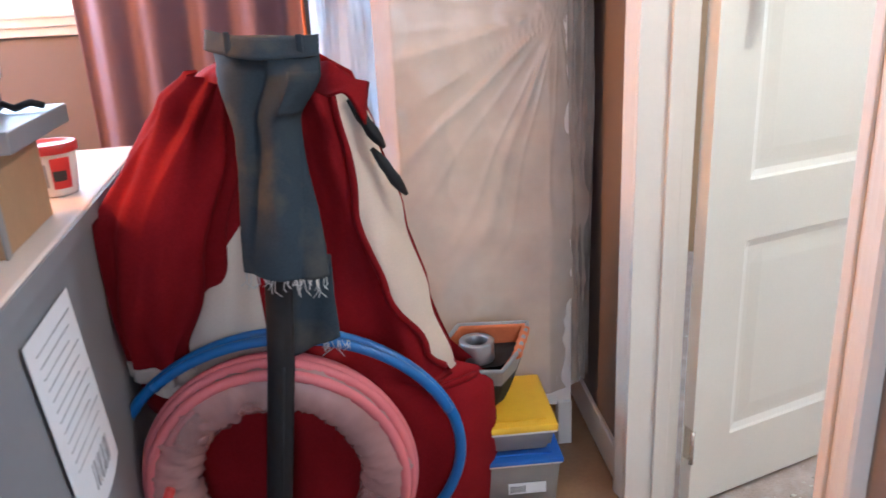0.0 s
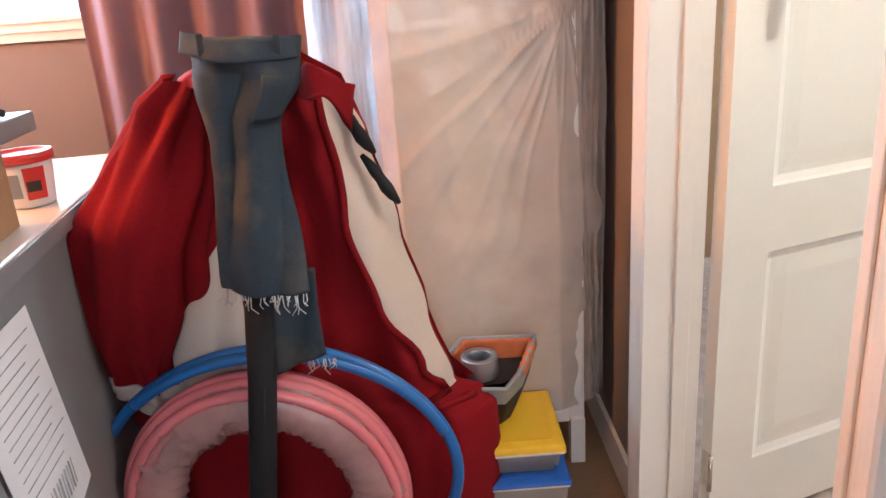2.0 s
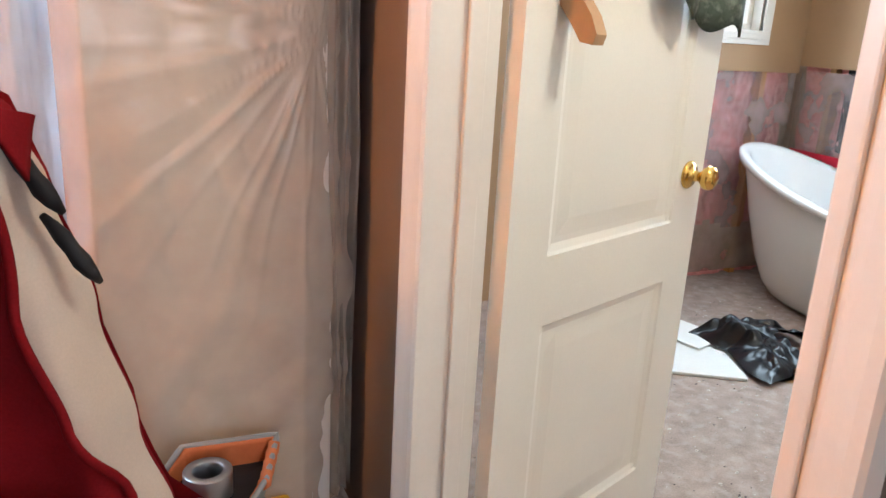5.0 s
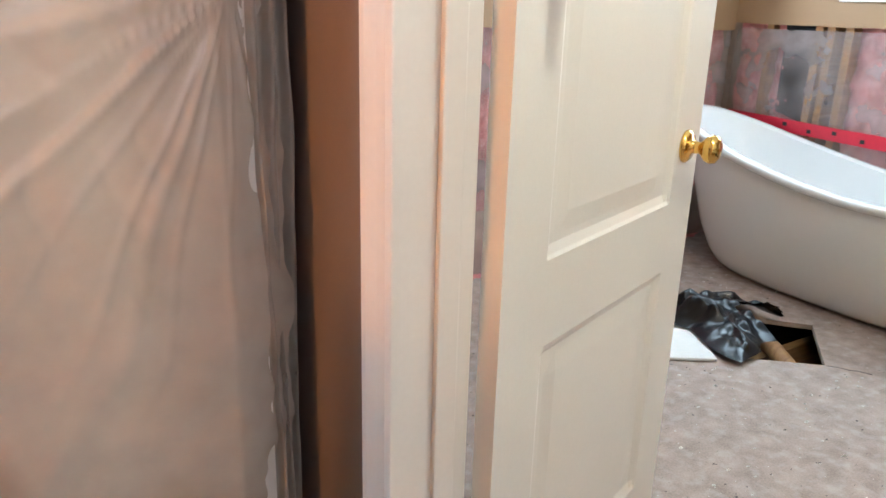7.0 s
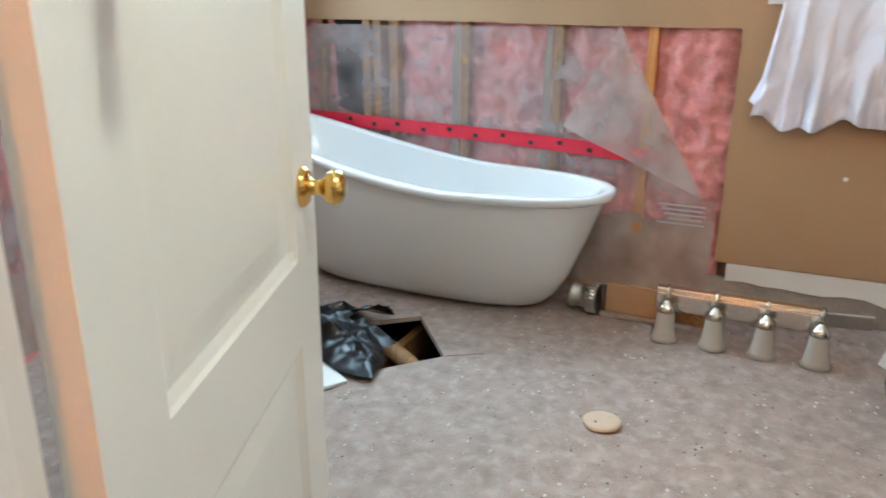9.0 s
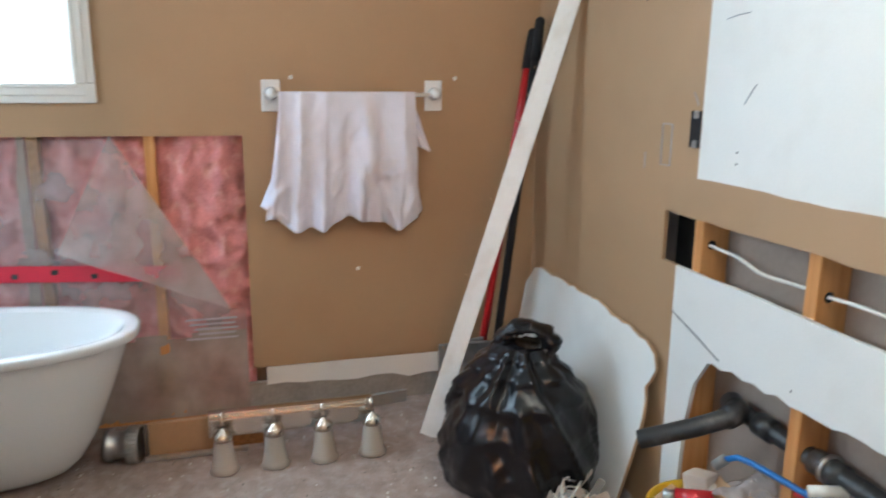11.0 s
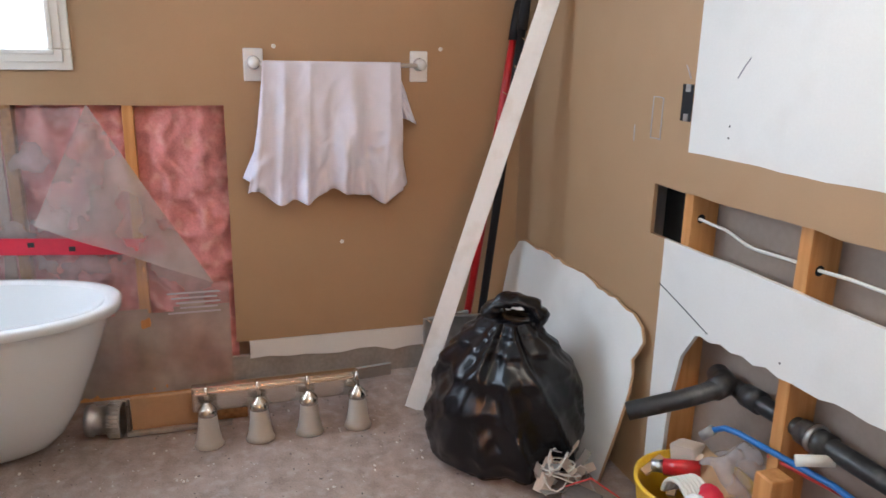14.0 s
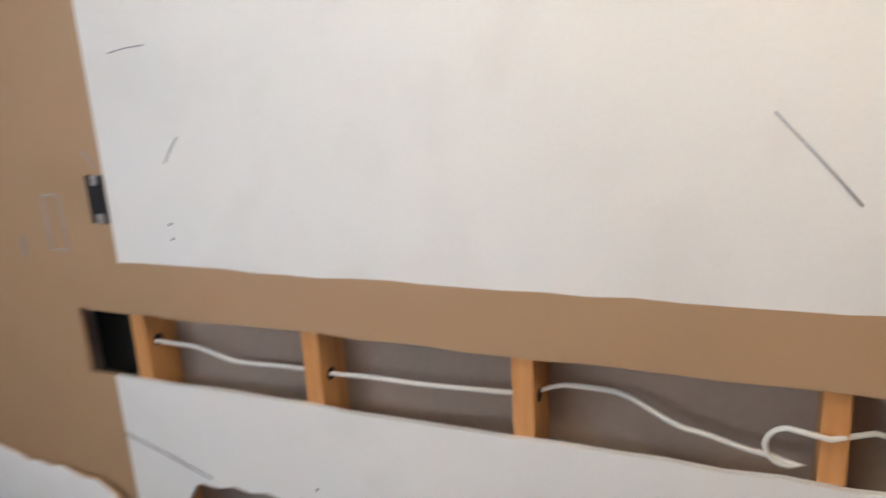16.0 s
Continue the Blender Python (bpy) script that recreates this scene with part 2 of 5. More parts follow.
def tube(name, pts, r, material, parent=None, sides=10, closed=False, radii=None, caps=True):
    """A round bar along a line of points."""
    bm = bmesh.new()
    pts = [Vector(p) for p in pts]
    n, rings, side = len(pts), [], None
    for i, p in enumerate(pts):
        a = pts[(i - 1) % n] if closed or i else p
        b = pts[(i + 1) % n] if closed or i < n - 1 else p
        d = (b - a).normalized()
        if side is None:
            side = d.orthogonal().normalized()
        side = (side - d * side.dot(d)).normalized()
        up = d.cross(side)
        rr = radii[i] if radii else r
        rings.append([bm.verts.new(p + (side * math.cos(2 * math.pi * k / sides) + up * math.sin(2 * math.pi * k / sides)) * rr) for k in range(sides)])
    for i in range(n if closed else n - 1):
        A, B = rings[i], rings[(i + 1) % n]
        for k in range(sides):
            bm.faces.new((A[k], A[(k + 1) % sides], B[(k + 1) % sides], B[k]))
    if caps and not closed:
        bm.faces.new(rings[0])
        bm.faces.new(rings[-1])
    ob = from_bm(name, bm, material, parent, True)
    return ob


def lathe(name, profile, at, material, parent=None, sides=28, turn=None):
    """A turned shape: profile of (radius, height) round z, at a point."""
    bm = bmesh.new()
    rings = []
    for r, z in profile:
        rings.append([bm.verts.new((r * math.cos(2 * math.pi * k / sides), r * math.sin(2 * math.pi * k / sides), z)) for k in range(sides)])
    for A, B in zip(rings, rings[1:]):
        for k in range(sides):
            bm.faces.new((A[k], A[(k + 1) % sides], B[(k + 1) % sides], B[k]))
    bmesh.ops.remove_doubles(bm, verts=bm.verts, dist=1e-5)
    if turn:
        bm.transform(turn)
    bm.transform(Matrix.Translation(at))
    return from_bm(name, bm, material, parent, True)


def sheet(name, fn, nu, nv, material, parent=None, thick=0.0, pick=None, keep=None):
    """A cloth-like surface from fn(u, v); pick gives a face's material, keep drops faces."""
    bm = bmesh.new()
    g = [[bm.verts.new(fn(i / nu, j / nv)) for j in range(nv + 1)] for i in range(nu + 1)]
    for i in range(nu):
        for j in range(nv):
            u, v = (i + 0.5) / nu, (j + 0.5) / nv
            if keep and not keep(u, v):
                continue
            f = bm.faces.new((g[i][j], g[i + 1][j], g[i + 1][j + 1], g[i][j + 1]))
            if pick:
                f.material_index = pick(u, v, f.calc_center_median())
    bmesh.ops.delete(bm, geom=[v for v in bm.verts if not v.link_faces], context="VERTS")
    if thick:
        bmesh.ops.recalc_face_normals(bm, faces=bm.faces)
        ret = bmesh.ops.solidify(bm, geom=bm.faces[:], thickness=thick)
    return from_bm(name, bm, material, parent, True)


def board(name, poly, axis, at, thick, material, parent=None):
    """A flat board: a polygon of (a, z) in the plane axis = at, with its thickness towards negative axis if thick < 0."""
    bm = bmesh.new()

    def place(a, z, d):
        return (d, a, z) if axis == "x" else (a, d, z) if axis == "y" else (a, z, d)
    front = [bm.verts.new(place(a, z, at)) for a, z in poly]
    back = [bm.verts.new(place(a, z, at + thick)) for a, z in poly]
    bm.faces.new(front)
    bm.faces.new(back[::-1])
    for i in range(len(poly)):
        j = (i + 1) % len(poly)
        bm.faces.new((front[i], front[j], back[j], back[i]))
    return from_bm(name, bm, material, parent)


def rough_line(a, b, n, amp, seed):
    """Points from a to b with a small torn wander."""
    rng = random.Random(seed)
    out = []
    d = (Vector(b) - Vector(a))
    nn = Vector((-d.y, d.x)).normalized()
    for i in range(n + 1):
        k = rng.uniform(-amp, amp) if 0 < i < n else 0
        p = Vector(a) + d * (i / n) + nn * k
        out.append((p.x, p.y))
    return out


def rect(a0, z0, a1, z1):
    return [(a0, z0), (a1, z0), (a1, z1), (a0, z1)]


def wob(p, f, s=0.0):
    return noise.noise(Vector((p[0] * f + s, p[1] * f - s, p[2] * f + 2 * s)))


def lerp(stops, t):
    """Smooth value through (t, value) stops."""
    if t <= stops[0][0]:
        return stops[0][1]
    for (a, x), (b, y) in zip(stops, stops[1:]):
        if t <= b:
            k = (t - a) / (b - a)
            k = k * k * (3 - 2 * k)
            return x + (y - x) * k
    return stops[-1][1]


CEIL, FAR, NORTH, WEST = 2.44, 3.358, 3.34, 0.5
BW, BS, BN = -2.6, -2.0, 2.7


# ---- large structure ----
def structure(ob, label, category):
    return tagged(ob, label, category, kind="structure")


# bathroom floor with the sawn hole
def floor_bath():
    bm = bmesh.new()
    hole = [(2.22, 2.2), (2.42, 2.027), (2.72, 2.27), (2.5, 2.52)]
    x0, x1, y0, y1 = 0.43, FAR + 0.12, -0.12, NORTH + 0.12
    outer = [(x0, y0), (x1, y0), (x1, y1), (x0, y1)]
    for z, flip in ((0.0, False), (-0.02, True)):
        o = [bm.verts.new((*p, z)) for p in outer]
        h = [bm.verts.new((*p, z)) for p in hole]
        quads = [(o[0], o[1], h[1], h[0]), (o[1], o[2], h[2], h[1]), (o[2], o[3], h[3], h[2]), (o[3], o[0], h[0], h[3])]
        for q in quads:
            bm.faces.new(q[::-1] if flip else q)
        if not flip:
            top = h
        else:
            for i in range(4):
                bm.faces.new((top[i], top[(i + 1) % 4], h[(i + 1) % 4], h[i]))
    return from_bm("floor", bm, M_SUB)


structure(floor_bath(), "dusty grey-brown plywood subfloor with a sawn hole", "floor")
# box round the floor hole, its sides coloured black in place of shade
box_cavity = thing("floor_cavity", (2.5, 2.25, -0.3), "box under the sawn floor, painted black for shade", "floor", kind="structure")
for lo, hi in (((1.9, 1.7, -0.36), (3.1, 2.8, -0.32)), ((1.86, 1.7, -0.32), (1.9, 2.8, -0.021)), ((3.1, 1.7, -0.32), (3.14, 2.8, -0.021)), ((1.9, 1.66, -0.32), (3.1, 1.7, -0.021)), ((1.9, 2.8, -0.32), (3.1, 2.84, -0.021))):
    box("side", lo, hi, M_HOLESHADE, box_cavity, 0)
structure(box("floor_joist", (2.1, 2.3, -0.24), (2.95, 2.34, -0.1), M_JOIST), "old brown joist under the floor hole", "joist")
structure(board("floor_bedroom", rect(BW, BS, 0.43, BN), "z", 0.0, -0.02, M_BEDFLOOR), "brown bedroom floor", "floor")
structure(box("ceiling", (BW, BS, CEIL), (FAR + 0.12, NORTH + 0.12, CEIL + 0.08), M_CEIL, bevel=0), "plain white ceiling", "ceiling")

# east wall with window and stripped lower part
W = "x"
east = thing("wall_east", (FAR, 1.5, 0), "tan painted wall with stripped wallboard and window", "wall", kind="structure")
board("wallboard", rect(-0.12, 0.2, 1.2, CEIL), W, FAR, 0.013, M_TAN, east)
board("wallboard", rough_line((1.2, 1.143), (NORTH, 1.16), 14, 0.003, 4) + [(NORTH, 1.33), (1.2, 1.33)], W, FAR, 0.013, M_TAN, east)
board("wallboard", rect(1.2, 1.33, 1.76, CEIL), W, FAR, 0.013, M_TAN, east)
board("wallboard", rect(1.76, 2.06, 2.73, CEIL), W, FAR, 0.013, M_TAN, east)
board("wallboard", rect(2.73, 1.33, NORTH, CEIL), W, FAR, 0.013, M_TAN, east)
board("bare_strip", rough_line((1.15, 0.12), (-0.05, 0.09), 16, 0.012, 3) + rough_line((-0.05, 0.197), (1.15, 0.197), 6, 0.002, 5), W, FAR + 0.002, 0.01, M_WHITEWALL, east)
board("mortar_strip", rect(-0.1, 0.0, 1.22, 0.13), W, FAR + 0.008, 0.02, M_GREYPUTTY, east)
board("sheathing", rect(-0.12, 0, NORTH + 0.12, 1.3), W, FAR + 0.1, 0.02, M_CAVITY, east)
board("sill_plate", rect(1.2, 0.0, NORTH, 0.04), W, FAR + 0.012, 0.09, M_STUD, east)
for y in (1.517, 1.91, 2.345, 2.71, 2.80, 2.86, 3.12):
    box("stud", (FAR + 0.012, y, 0.04), (FAR + 0.1, y + 0.038, 1.3), M_STUD if y < 1.6 else M_JOIST, east)
# blackish board set beside a stud near the north end
board("dark_strip", [(2.90, 0.7), (3.05, 0.74), (3.06, 1.28), (2.905, 1.28)], W, FAR + 0.022, 0.006, M_DARK, east)
# grey strips along two studs, painting in the stud shadows
for y in (1.955, 2.39):
    board("dark_strip", rough_line((y, 0.1), (y + 0.03, 0.1), 2, 0.0, 1) + rough_line((y + 0.045, 0.5), (y + 0.02, 1.28), 8, 0.008, 6) + [(y, 1.28)], W, FAR + 0.016, 0.004, M_CAVITY, east)


def batt(name, fn, nu, nv, parent):
    return sheet(name, fn, nu, nv, M_PINK, parent)


def puff(y0, y1, z0, z1, seed):
    def fn(u, v):
        y, z = y0 + (y1 - y0) * u, z0 + (z1 - z0) * v
        e = min(u, 1 - u, 0.3) / 0.3
        r = abs(wob((y, z, seed), 7, seed)) * 0.055 + abs(wob((y, z, seed), 17, seed)) * 0.03 + wob((y, z, seed), 40) * 0.006
        return (FAR + 0.045 - 0.028 * e ** 0.5 + r, y, z)
    return fn


for i, (a, b) in enumerate(((1.19, 1.517), (1.555, 1.91), (1.948, 2.345), (2.383, 2.71), (2.898, 3.12), (3.158, 3.335))):
    batt("insulation", puff(a, b, 0.04, 1.28, 3.1 * i), 36, 90, east)


def sheet_east(u, v):
    y = 1.22 + (NORTH - 0.01 - 1.22) * u
    z = 0.012 + 1.123 * v
    w = 0.012 * abs(wob((y, z, 1), 5)) + 0.008 * abs(wob((y * 2.5, z * 0.6, 4), 6)) + 0.005 * wob((y, z, 9), 18)
    return (FAR + 0.012 - w, y, z)


def keep_east(u, v):
    """The torn-off corner leaves the upper right bare."""
    y, z = 1.22 + 1.92 * u, 0.012 + 1.123 * v
    return not (z > 0.46 and y < 1.28 + (z - 0.46) * 0.56 + 0.0)


poly = tagged(sheet("vapour_sheet", sheet_east, 90, 60, [M_POLY, M_POLYDUSTY], None, pick=lambda u, v, c: 1 if c.z < 0.36 + 0.05 * wob(c, 6) else 0, keep=keep_east),
              "wrinkled clear plastic vapour sheet over pink insulation", "plastic sheet")


def flap_fn(u, v):
    a, b, c = Vector((FAR - 0.004, 1.668, 1.15)), Vector((FAR - 0.09, 1.864, 0.735)), Vector((FAR - 0.02, 1.275, 0.465))
    p = a + (b - a) * v + (c - b) * (v * u)
    p.x -= 0.03 * v * (1 - v) + 0.012 * wob(p, 7) * v + 0.006 * math.sin(14 * u + 5 * v) * v
    return p


tagged(sheet("loose_sheet_flap", flap_fn, 26, 34, M_FLAP), "clear plastic flap folded down from the wall", "plastic sheet")


def tape_fn(u, v):
    y = NORTH - 0.03 + (1.45 - NORTH + 0.03) * u
    z = 0.69 - 0.055 * u - 0.045 * max(0, u - 0.6) + (v - 0.5) * 0.062
    return (FAR + 0.006 - 0.012 * abs(wob((y, z, 1), 5)) - 0.006, y, z)


red_tape = thing("sheathing_tape", (FAR, 2.3, 0.66), "red sheathing tape with dark print along the plastic sheet", "tape")
sheet("strip", tape_fn, 60, 3, M_REDTAPE, red_tape)
for i in range(13):
    u = 0.04 + i * 0.072
    p = tape_fn(u, 0.62 - 0.25 * (i % 2))
    box("print_mark", (p[0] - 0.004, p[1] - 0.011, p[2] - 0.009), (p[0] - 0.002, p[1] + 0.011, p[2] + 0.009), M_INKBLACK, red_tape, bevel=0)
stamp = thing("printed_stamp", (FAR - 0.02, 1.35, 0.37), "grey printed lines on the plastic sheet", "print")
for i in range(5):
    box("line", (FAR - 0.018, 1.255 + 0.01 * (i % 2), 0.345 + i * 0.02), (FAR - 0.016, 1.45 - 0.015 * ((i * 7) % 4), 0.352 + i * 0.02), M_INK, stamp, bevel=0)


# windows: frame, sash, glass, casing
def window(name, axis, at, a0, a1, z0, z1, depth, casing, label):
    w = thing(name, (at, (a0 + a1) / 2, z0) if axis == "x" else ((a0 + a1) / 2, at, z0), label, "window", kind="structure")

    def bar(part, b0, y0, b1, y1, d0, d1, m=M_TRIM):
        lo, hi = min(d0, d1), max(d0, d1)
        if axis == "x":
            box(part, (lo, b0, y0), (hi, b1, y1), m, w, 0.004)
        else:
            box(part, (b0, lo, y0), (b1, hi, y1), m, w, 0.004)
    s = 1 if depth > 0 else -1
    c = casing
    for step, (k, pr) in enumerate(((c, 0.012), (c * 0.62, 0.019), (c * 0.25, 0.024))):
        bar("casing", a0 - k, z0 - k, a1 + k, z0 - 0.0, at, at - s * pr)
        bar("casing", a0 - k, z1, a1 + k, z1 + k, at, at - s * pr)
        bar("casing", a0 - k, z0, a0, z1, at, at - s * pr)
        bar("casing", a1, z0, a1 + k, z1, at, at - s * pr)
    for b0, y0, b1, y1 in ((a0 - 0.013, z0 - 0.013, a1 + 0.013, z0 + 0.002), (a0 - 0.013, z1 - 0.002, a1 + 0.013, z1 + 0.013), (a0 - 0.013, z0 + 0.002, a0 + 0.002, z1 - 0.002), (a1 - 0.002, z0 + 0.002, a1 + 0.013, z1 - 0.002)):
        bar("reveal", b0, y0, b1, y1, at + s * 0.002, at + depth)
    m = (a0 + a1) / 2
    f = 0.035
    for b0, y0, b1, y1 in ((a0, z0, a1, z0 + f), (a0, z1 - f, a1, z1), (a0, z0 + f, a0 + f, z1 - f), (a1 - f, z0 + f, a1, z1 - f), (m - 0.02, z0 + f, m + 0.02, z1 - f)):
        bar("sash", b0, y0, b1, y1, at + depth * 0.55, at + depth * 0.85)
    bar("glass", a0 + f, z0 + f, a1 - f, z1 - f, at + depth * 0.68, at + depth * 0.72, M_GLASS)
    for o in w.children:
        if o.name.startswith("glass"):
            o.visible_shadow = False
    return w


window("window_1", "x", FAR, 1.765, 2.725, 1.335, 2.055, 0.11, 0.07, "white framed window above the bathtub")
window("window_2", "y", NORTH, 2.13, 3.02, 1.325, 2.13, 0.11, 0.07, "white framed window in the stripped wall")
window("window_3", "y", BN, -2.3, -1.2, 1.28, 2.15, 0.11, 0.08, "unseen white framed window added for fill light behind a curtain")

north = thing("wall_north", (2, NORTH, 0), "tan painted wall stripped to pink insulation below", "wall", kind="structure")
board("wallboard", rect(WEST, 1.12, FAR, 1.32), "y", NORTH, 0.013, M_TAN, north)
board("wallboard", rect(WEST, 1.32, 2.13, CEIL), "y", NORTH, 0.013, M_TAN, north)
board("wallboard", rect(2.13, 2.13, 3.02, CEIL), "y", NORTH, 0.013, M_TAN, north)
board("wallboard", rect(3.02, 1.32, FAR, CEIL), "y", NORTH, 0.013, M_TAN, north)
board("wallboard", rect(WEST, 0.0, 1.6, 1.12), "y", NORTH, 0.013, M_TAN, north)
board("sheathing", rect(WEST, 0, FAR + 0.12, 1.27), "y", NORTH + 0.1, 0.02, M_CAVITY, north)
for x in (1.6, 1.9, 2.3, 2.7, 3.1):
    box("stud", (x, NORTH + 0.012, 0), (x + 0.038, NORTH + 0.1, 1.27), M_STUD, north)


def puff_n(x0, x1, seed):
    def fn(u, v):
        y, x, z = puff(0, 1, 0, 1.26, seed)(u, v)
        return (x0 + (x1 - x0) * u, NORTH + (y - FAR), z)
    return fn


for i, (a, b) in enumerate(((1.638, 1.9), (1.938, 2.3), (2.338, 2.7), (2.738, 3.1), (3.138, 3.35))):
    batt("insulation", puff_n(a, b, 20 + 2.3 * i), 30, 70, north)
tagged(sheet("vapour_sheet", lambda u, v: (1.62 + (FAR - 1.63) * u, NORTH + 0.01 - 0.014 * abs(wob((3 * u, 1.2 * v, 3), 4)), 0.03 + 1.09 * v), 60, 40, [M_POLY, M_POLYDUSTY], None,
             pick=lambda u, v, c: 1 if c.z < 0.3 + 0.06 * wob(c, 5) else 0), "wrinkled clear plastic sheet over pink insulation", "plastic sheet")

# south wall with bare patch, cable slot and plumbing hole
south = thing("wall_south", (2, 0, 0), "tan wall with bare white patches, cut slot and open plumbing hole", "wall", kind="structure")
T = -0.013
slot_top = rough_line((WEST, 1.0), (2.335, 0.99), 26, 0.003, 11)
slot_bot = rough_line((2.335, 0.838), (WEST, 0.852), 22, 0.003, 12)
patch_low = rough_line((WEST, 1.118), (2.19, 1.102), 24, 0.003, 13)
board("wallboard", slot_top + [(2.335, CEIL), (2.19, CEIL)] + patch_low[::-1], "y", 0, T, M_TAN, south)
board("bare_patch", patch_low + [(2.19, CEIL), (WEST, CEIL)], "y", 0, T, M_WHITEWALL, south)
board("wallboard", rect(2.335, 0, FAR, CEIL), "y", 0, T, M_TAN, south)
board("wallboard", [(2.335, 0), (2.335, 0.838), (2.258, 0.839), (2.25, 0)][::-1], "y", 0, T, M_TAN, south)
hole_edge = [(2.165, 0.0), (2.16, 0.28), (2.15, 0.4), (2.125, 0.52), (2.07, 0.605)] + rough_line((2.05, 0.612), (1.45, 0.642), 14, 0.006, 15) + rough_line((1.43, 0.642), (WEST, 0.63), 14, 0.006, 16)
low = [p for p in slot_bot if p[0] < 2.258]
board("bare_patch", [(2.258, 0.839)] + low + hole_edge[::-1] + [(2.25, 0)], "y", 0, T, M_WHITEWALL, south)
board("back_board", rect(WEST, 0, FAR, CEIL), "y", -0.103, -0.013, M_CAVITY, south)
for x in (2.162, 1.722, 1.3, 0.835):
    box("stud", (x, -0.102, 0.04), (x + 0.038, -0.0135, 1.2), M_STUD, south)
box("stud", (2.8, -0.102, 0.04), (2.838, -0.0135, 1.2), M_STUD, south)
box("sole_plate", (WEST, -0.102, 0.0), (FAR, -0.0135, 0.038), M_STUD, south)
# black boards behind the slot end, painting in the shade of the cavity
board("shade_board", rect(2.21, 0.8, 2.4, 1.05), "y", -0.09, -0.004, M_HOLESHADE, south)
board("shade_board", [(-0.1, 0.8), (-0.015, 0.8), (-0.015, 1.05), (-0.1, 1.05)], "x", 2.202, 0.004, M_HOLESHADE, south)
# pencil and scuff marks, filler streak
for a, b, z0, z1, m in ((1.45, 1.2, 1.567, 1.561, M_INK), (0.955, 0.845, 1.385, 1.262, M_INK), (2.02, 1.98, 1.31, 1.36, M_INK), (2.12, 2.03, 1.52, 1.53, M_INK), (2.26, 2.02, 0.70, 0.63, M_INKBLACK), (2.47, 2.47, 1.10, 1.15, M_INK), (2.33, 2.33, 1.12, 1.24, M_INK), (2.38, 2.38, 1.12, 1.24, M_INK), (2.33, 2.38, 1.24, 1.24, M_INK), (2.33, 2.38, 1.12, 1.12, M_INK), (1.72, 1.69, 1.75, 1.66, M_INK), (2.21, 2.235, 1.3, 1.335, M_INK)):
    d = Vector((b - a, 0, z1 - z0))
    tube("pencil_mark", [(a, 0.0006, z0), (a + d.x / 2, 0.0012, z0 + d.z / 2 + 0.002), (b, 0.0006, z1)], 0.0014 if m is M_INKBLACK else 0.0018, m, south, sides=4)
for x, z in ((2.03, 1.19), (2.03, 1.16), (1.75, 0.66), (2.52, 1.6), (2.75, 1.66)):
    lathe("screw_hole", [(0.0, 0.0012), (0.0025, 0.001), (0.0032, 0)], (x, 0, z), M_INKBLACK, south, 8, pose(0, 0, 0, -90))

west = thing("wall_west", (0.44, 0, 0), "inner wall with a white cased doorway", "wall", kind="structure")
for lo, hi in (((0.385, BS, 0), (WEST, 0.72, CEIL)), ((0.385, 1.515, 0), (WEST, NORTH + 0.1, CEIL)), ((0.385, 0.72, 2.05), (WEST, 1.515, CEIL))):
    b_ = box("wall_core", (lo[0] + 0.003, lo[1], lo[2]), (hi[0] - 0.003, hi[1], hi[2]), M_CAVITY, west, 0)
    board("bath_face", [(lo[1], lo[2]), (hi[1], lo[2]), (hi[1], hi[2]), (lo[1], hi[2])], "x", WEST, -0.0025, M_TAN, west)
    board("bedroom_face", [(lo[1], lo[2]), (hi[1], lo[2]), (hi[1], hi[2]), (lo[1], hi[2])], "x", 0.385, 0.0025, M_BEIGE, west)
# unseen wall; its window opening is added to go with the south fill lamp
bs = thing("wall_south_bedroom", (-1, BS, 0), "beige bedroom wall with a window", "wall", kind="structure")
for lo, hi in (((BW, 0), (0.385, 0.9)), ((BW, 2.1), (0.385, CEIL)), ((BW, 0.9), (-0.45, 2.1)), ((0.3, 0.9), (0.385, 2.1))):
    board("wallboard", rect(*lo, *hi), "y", BS, -0.1, M_BEIGE, bs)
# added window round the south fill lamp, out of view
window("added_window", "y", BS, -0.45, 0.3, 0.9, 2.1, -0.11, 0.08, "unseen white framed window added for fill light")
box("wall_west_bedroom", (BW - 0.1, BS, 0), (BW, BN + 0.1, CEIL), M_BEIGE, None, 0)
structure(bpy.data.objects["wall_west_bedroom"], "plain beige bedroom wall", "wall")
bn = thing("wall_north_bedroom", (-1, BN, 0), "beige bedroom wall with a window", "wall", kind="structure")
for lo, hi in (((BW, 0), (0.385, 1.28)), ((BW, 2.15), (0.385, CEIL)), ((BW, 1.28), (-2.3, 2.15)), ((-1.2, 1.28), (0.385, 2.15))):
    board("wallboard", rect(*lo, *hi), "y", BN, 0.1, M_BEIGE, bn)

# door lining, stops, casings
lining = thing("door_frame", (0.44, 1.13, 0), "white painted door lining and moulded casing", "door frame", kind="structure")
H0, H1, DTOP = 0.74, 1.498, 2.04
box("jamb", (0.367, H1, 0), (0.4965, H1 + 0.019, DTOP), M_TRIM, lining)
box("jamb", (0.367, H0 - 0.019, 0), (0.4965, H0, DTOP), M_TRIM, lining)
box("jamb", (0.367, H0, DTOP), (0.4965, H1, DTOP + 0.019), M_TRIM, lining)
box("stop", (0.433, H1 - 0.011, 0), (0.468, H1, DTOP), M_TRIM, lining, 0.003)
box("stop", (0.433, H0, 0), (0.468, H0 + 0.011, DTOP), M_TRIM, lining, 0.003)
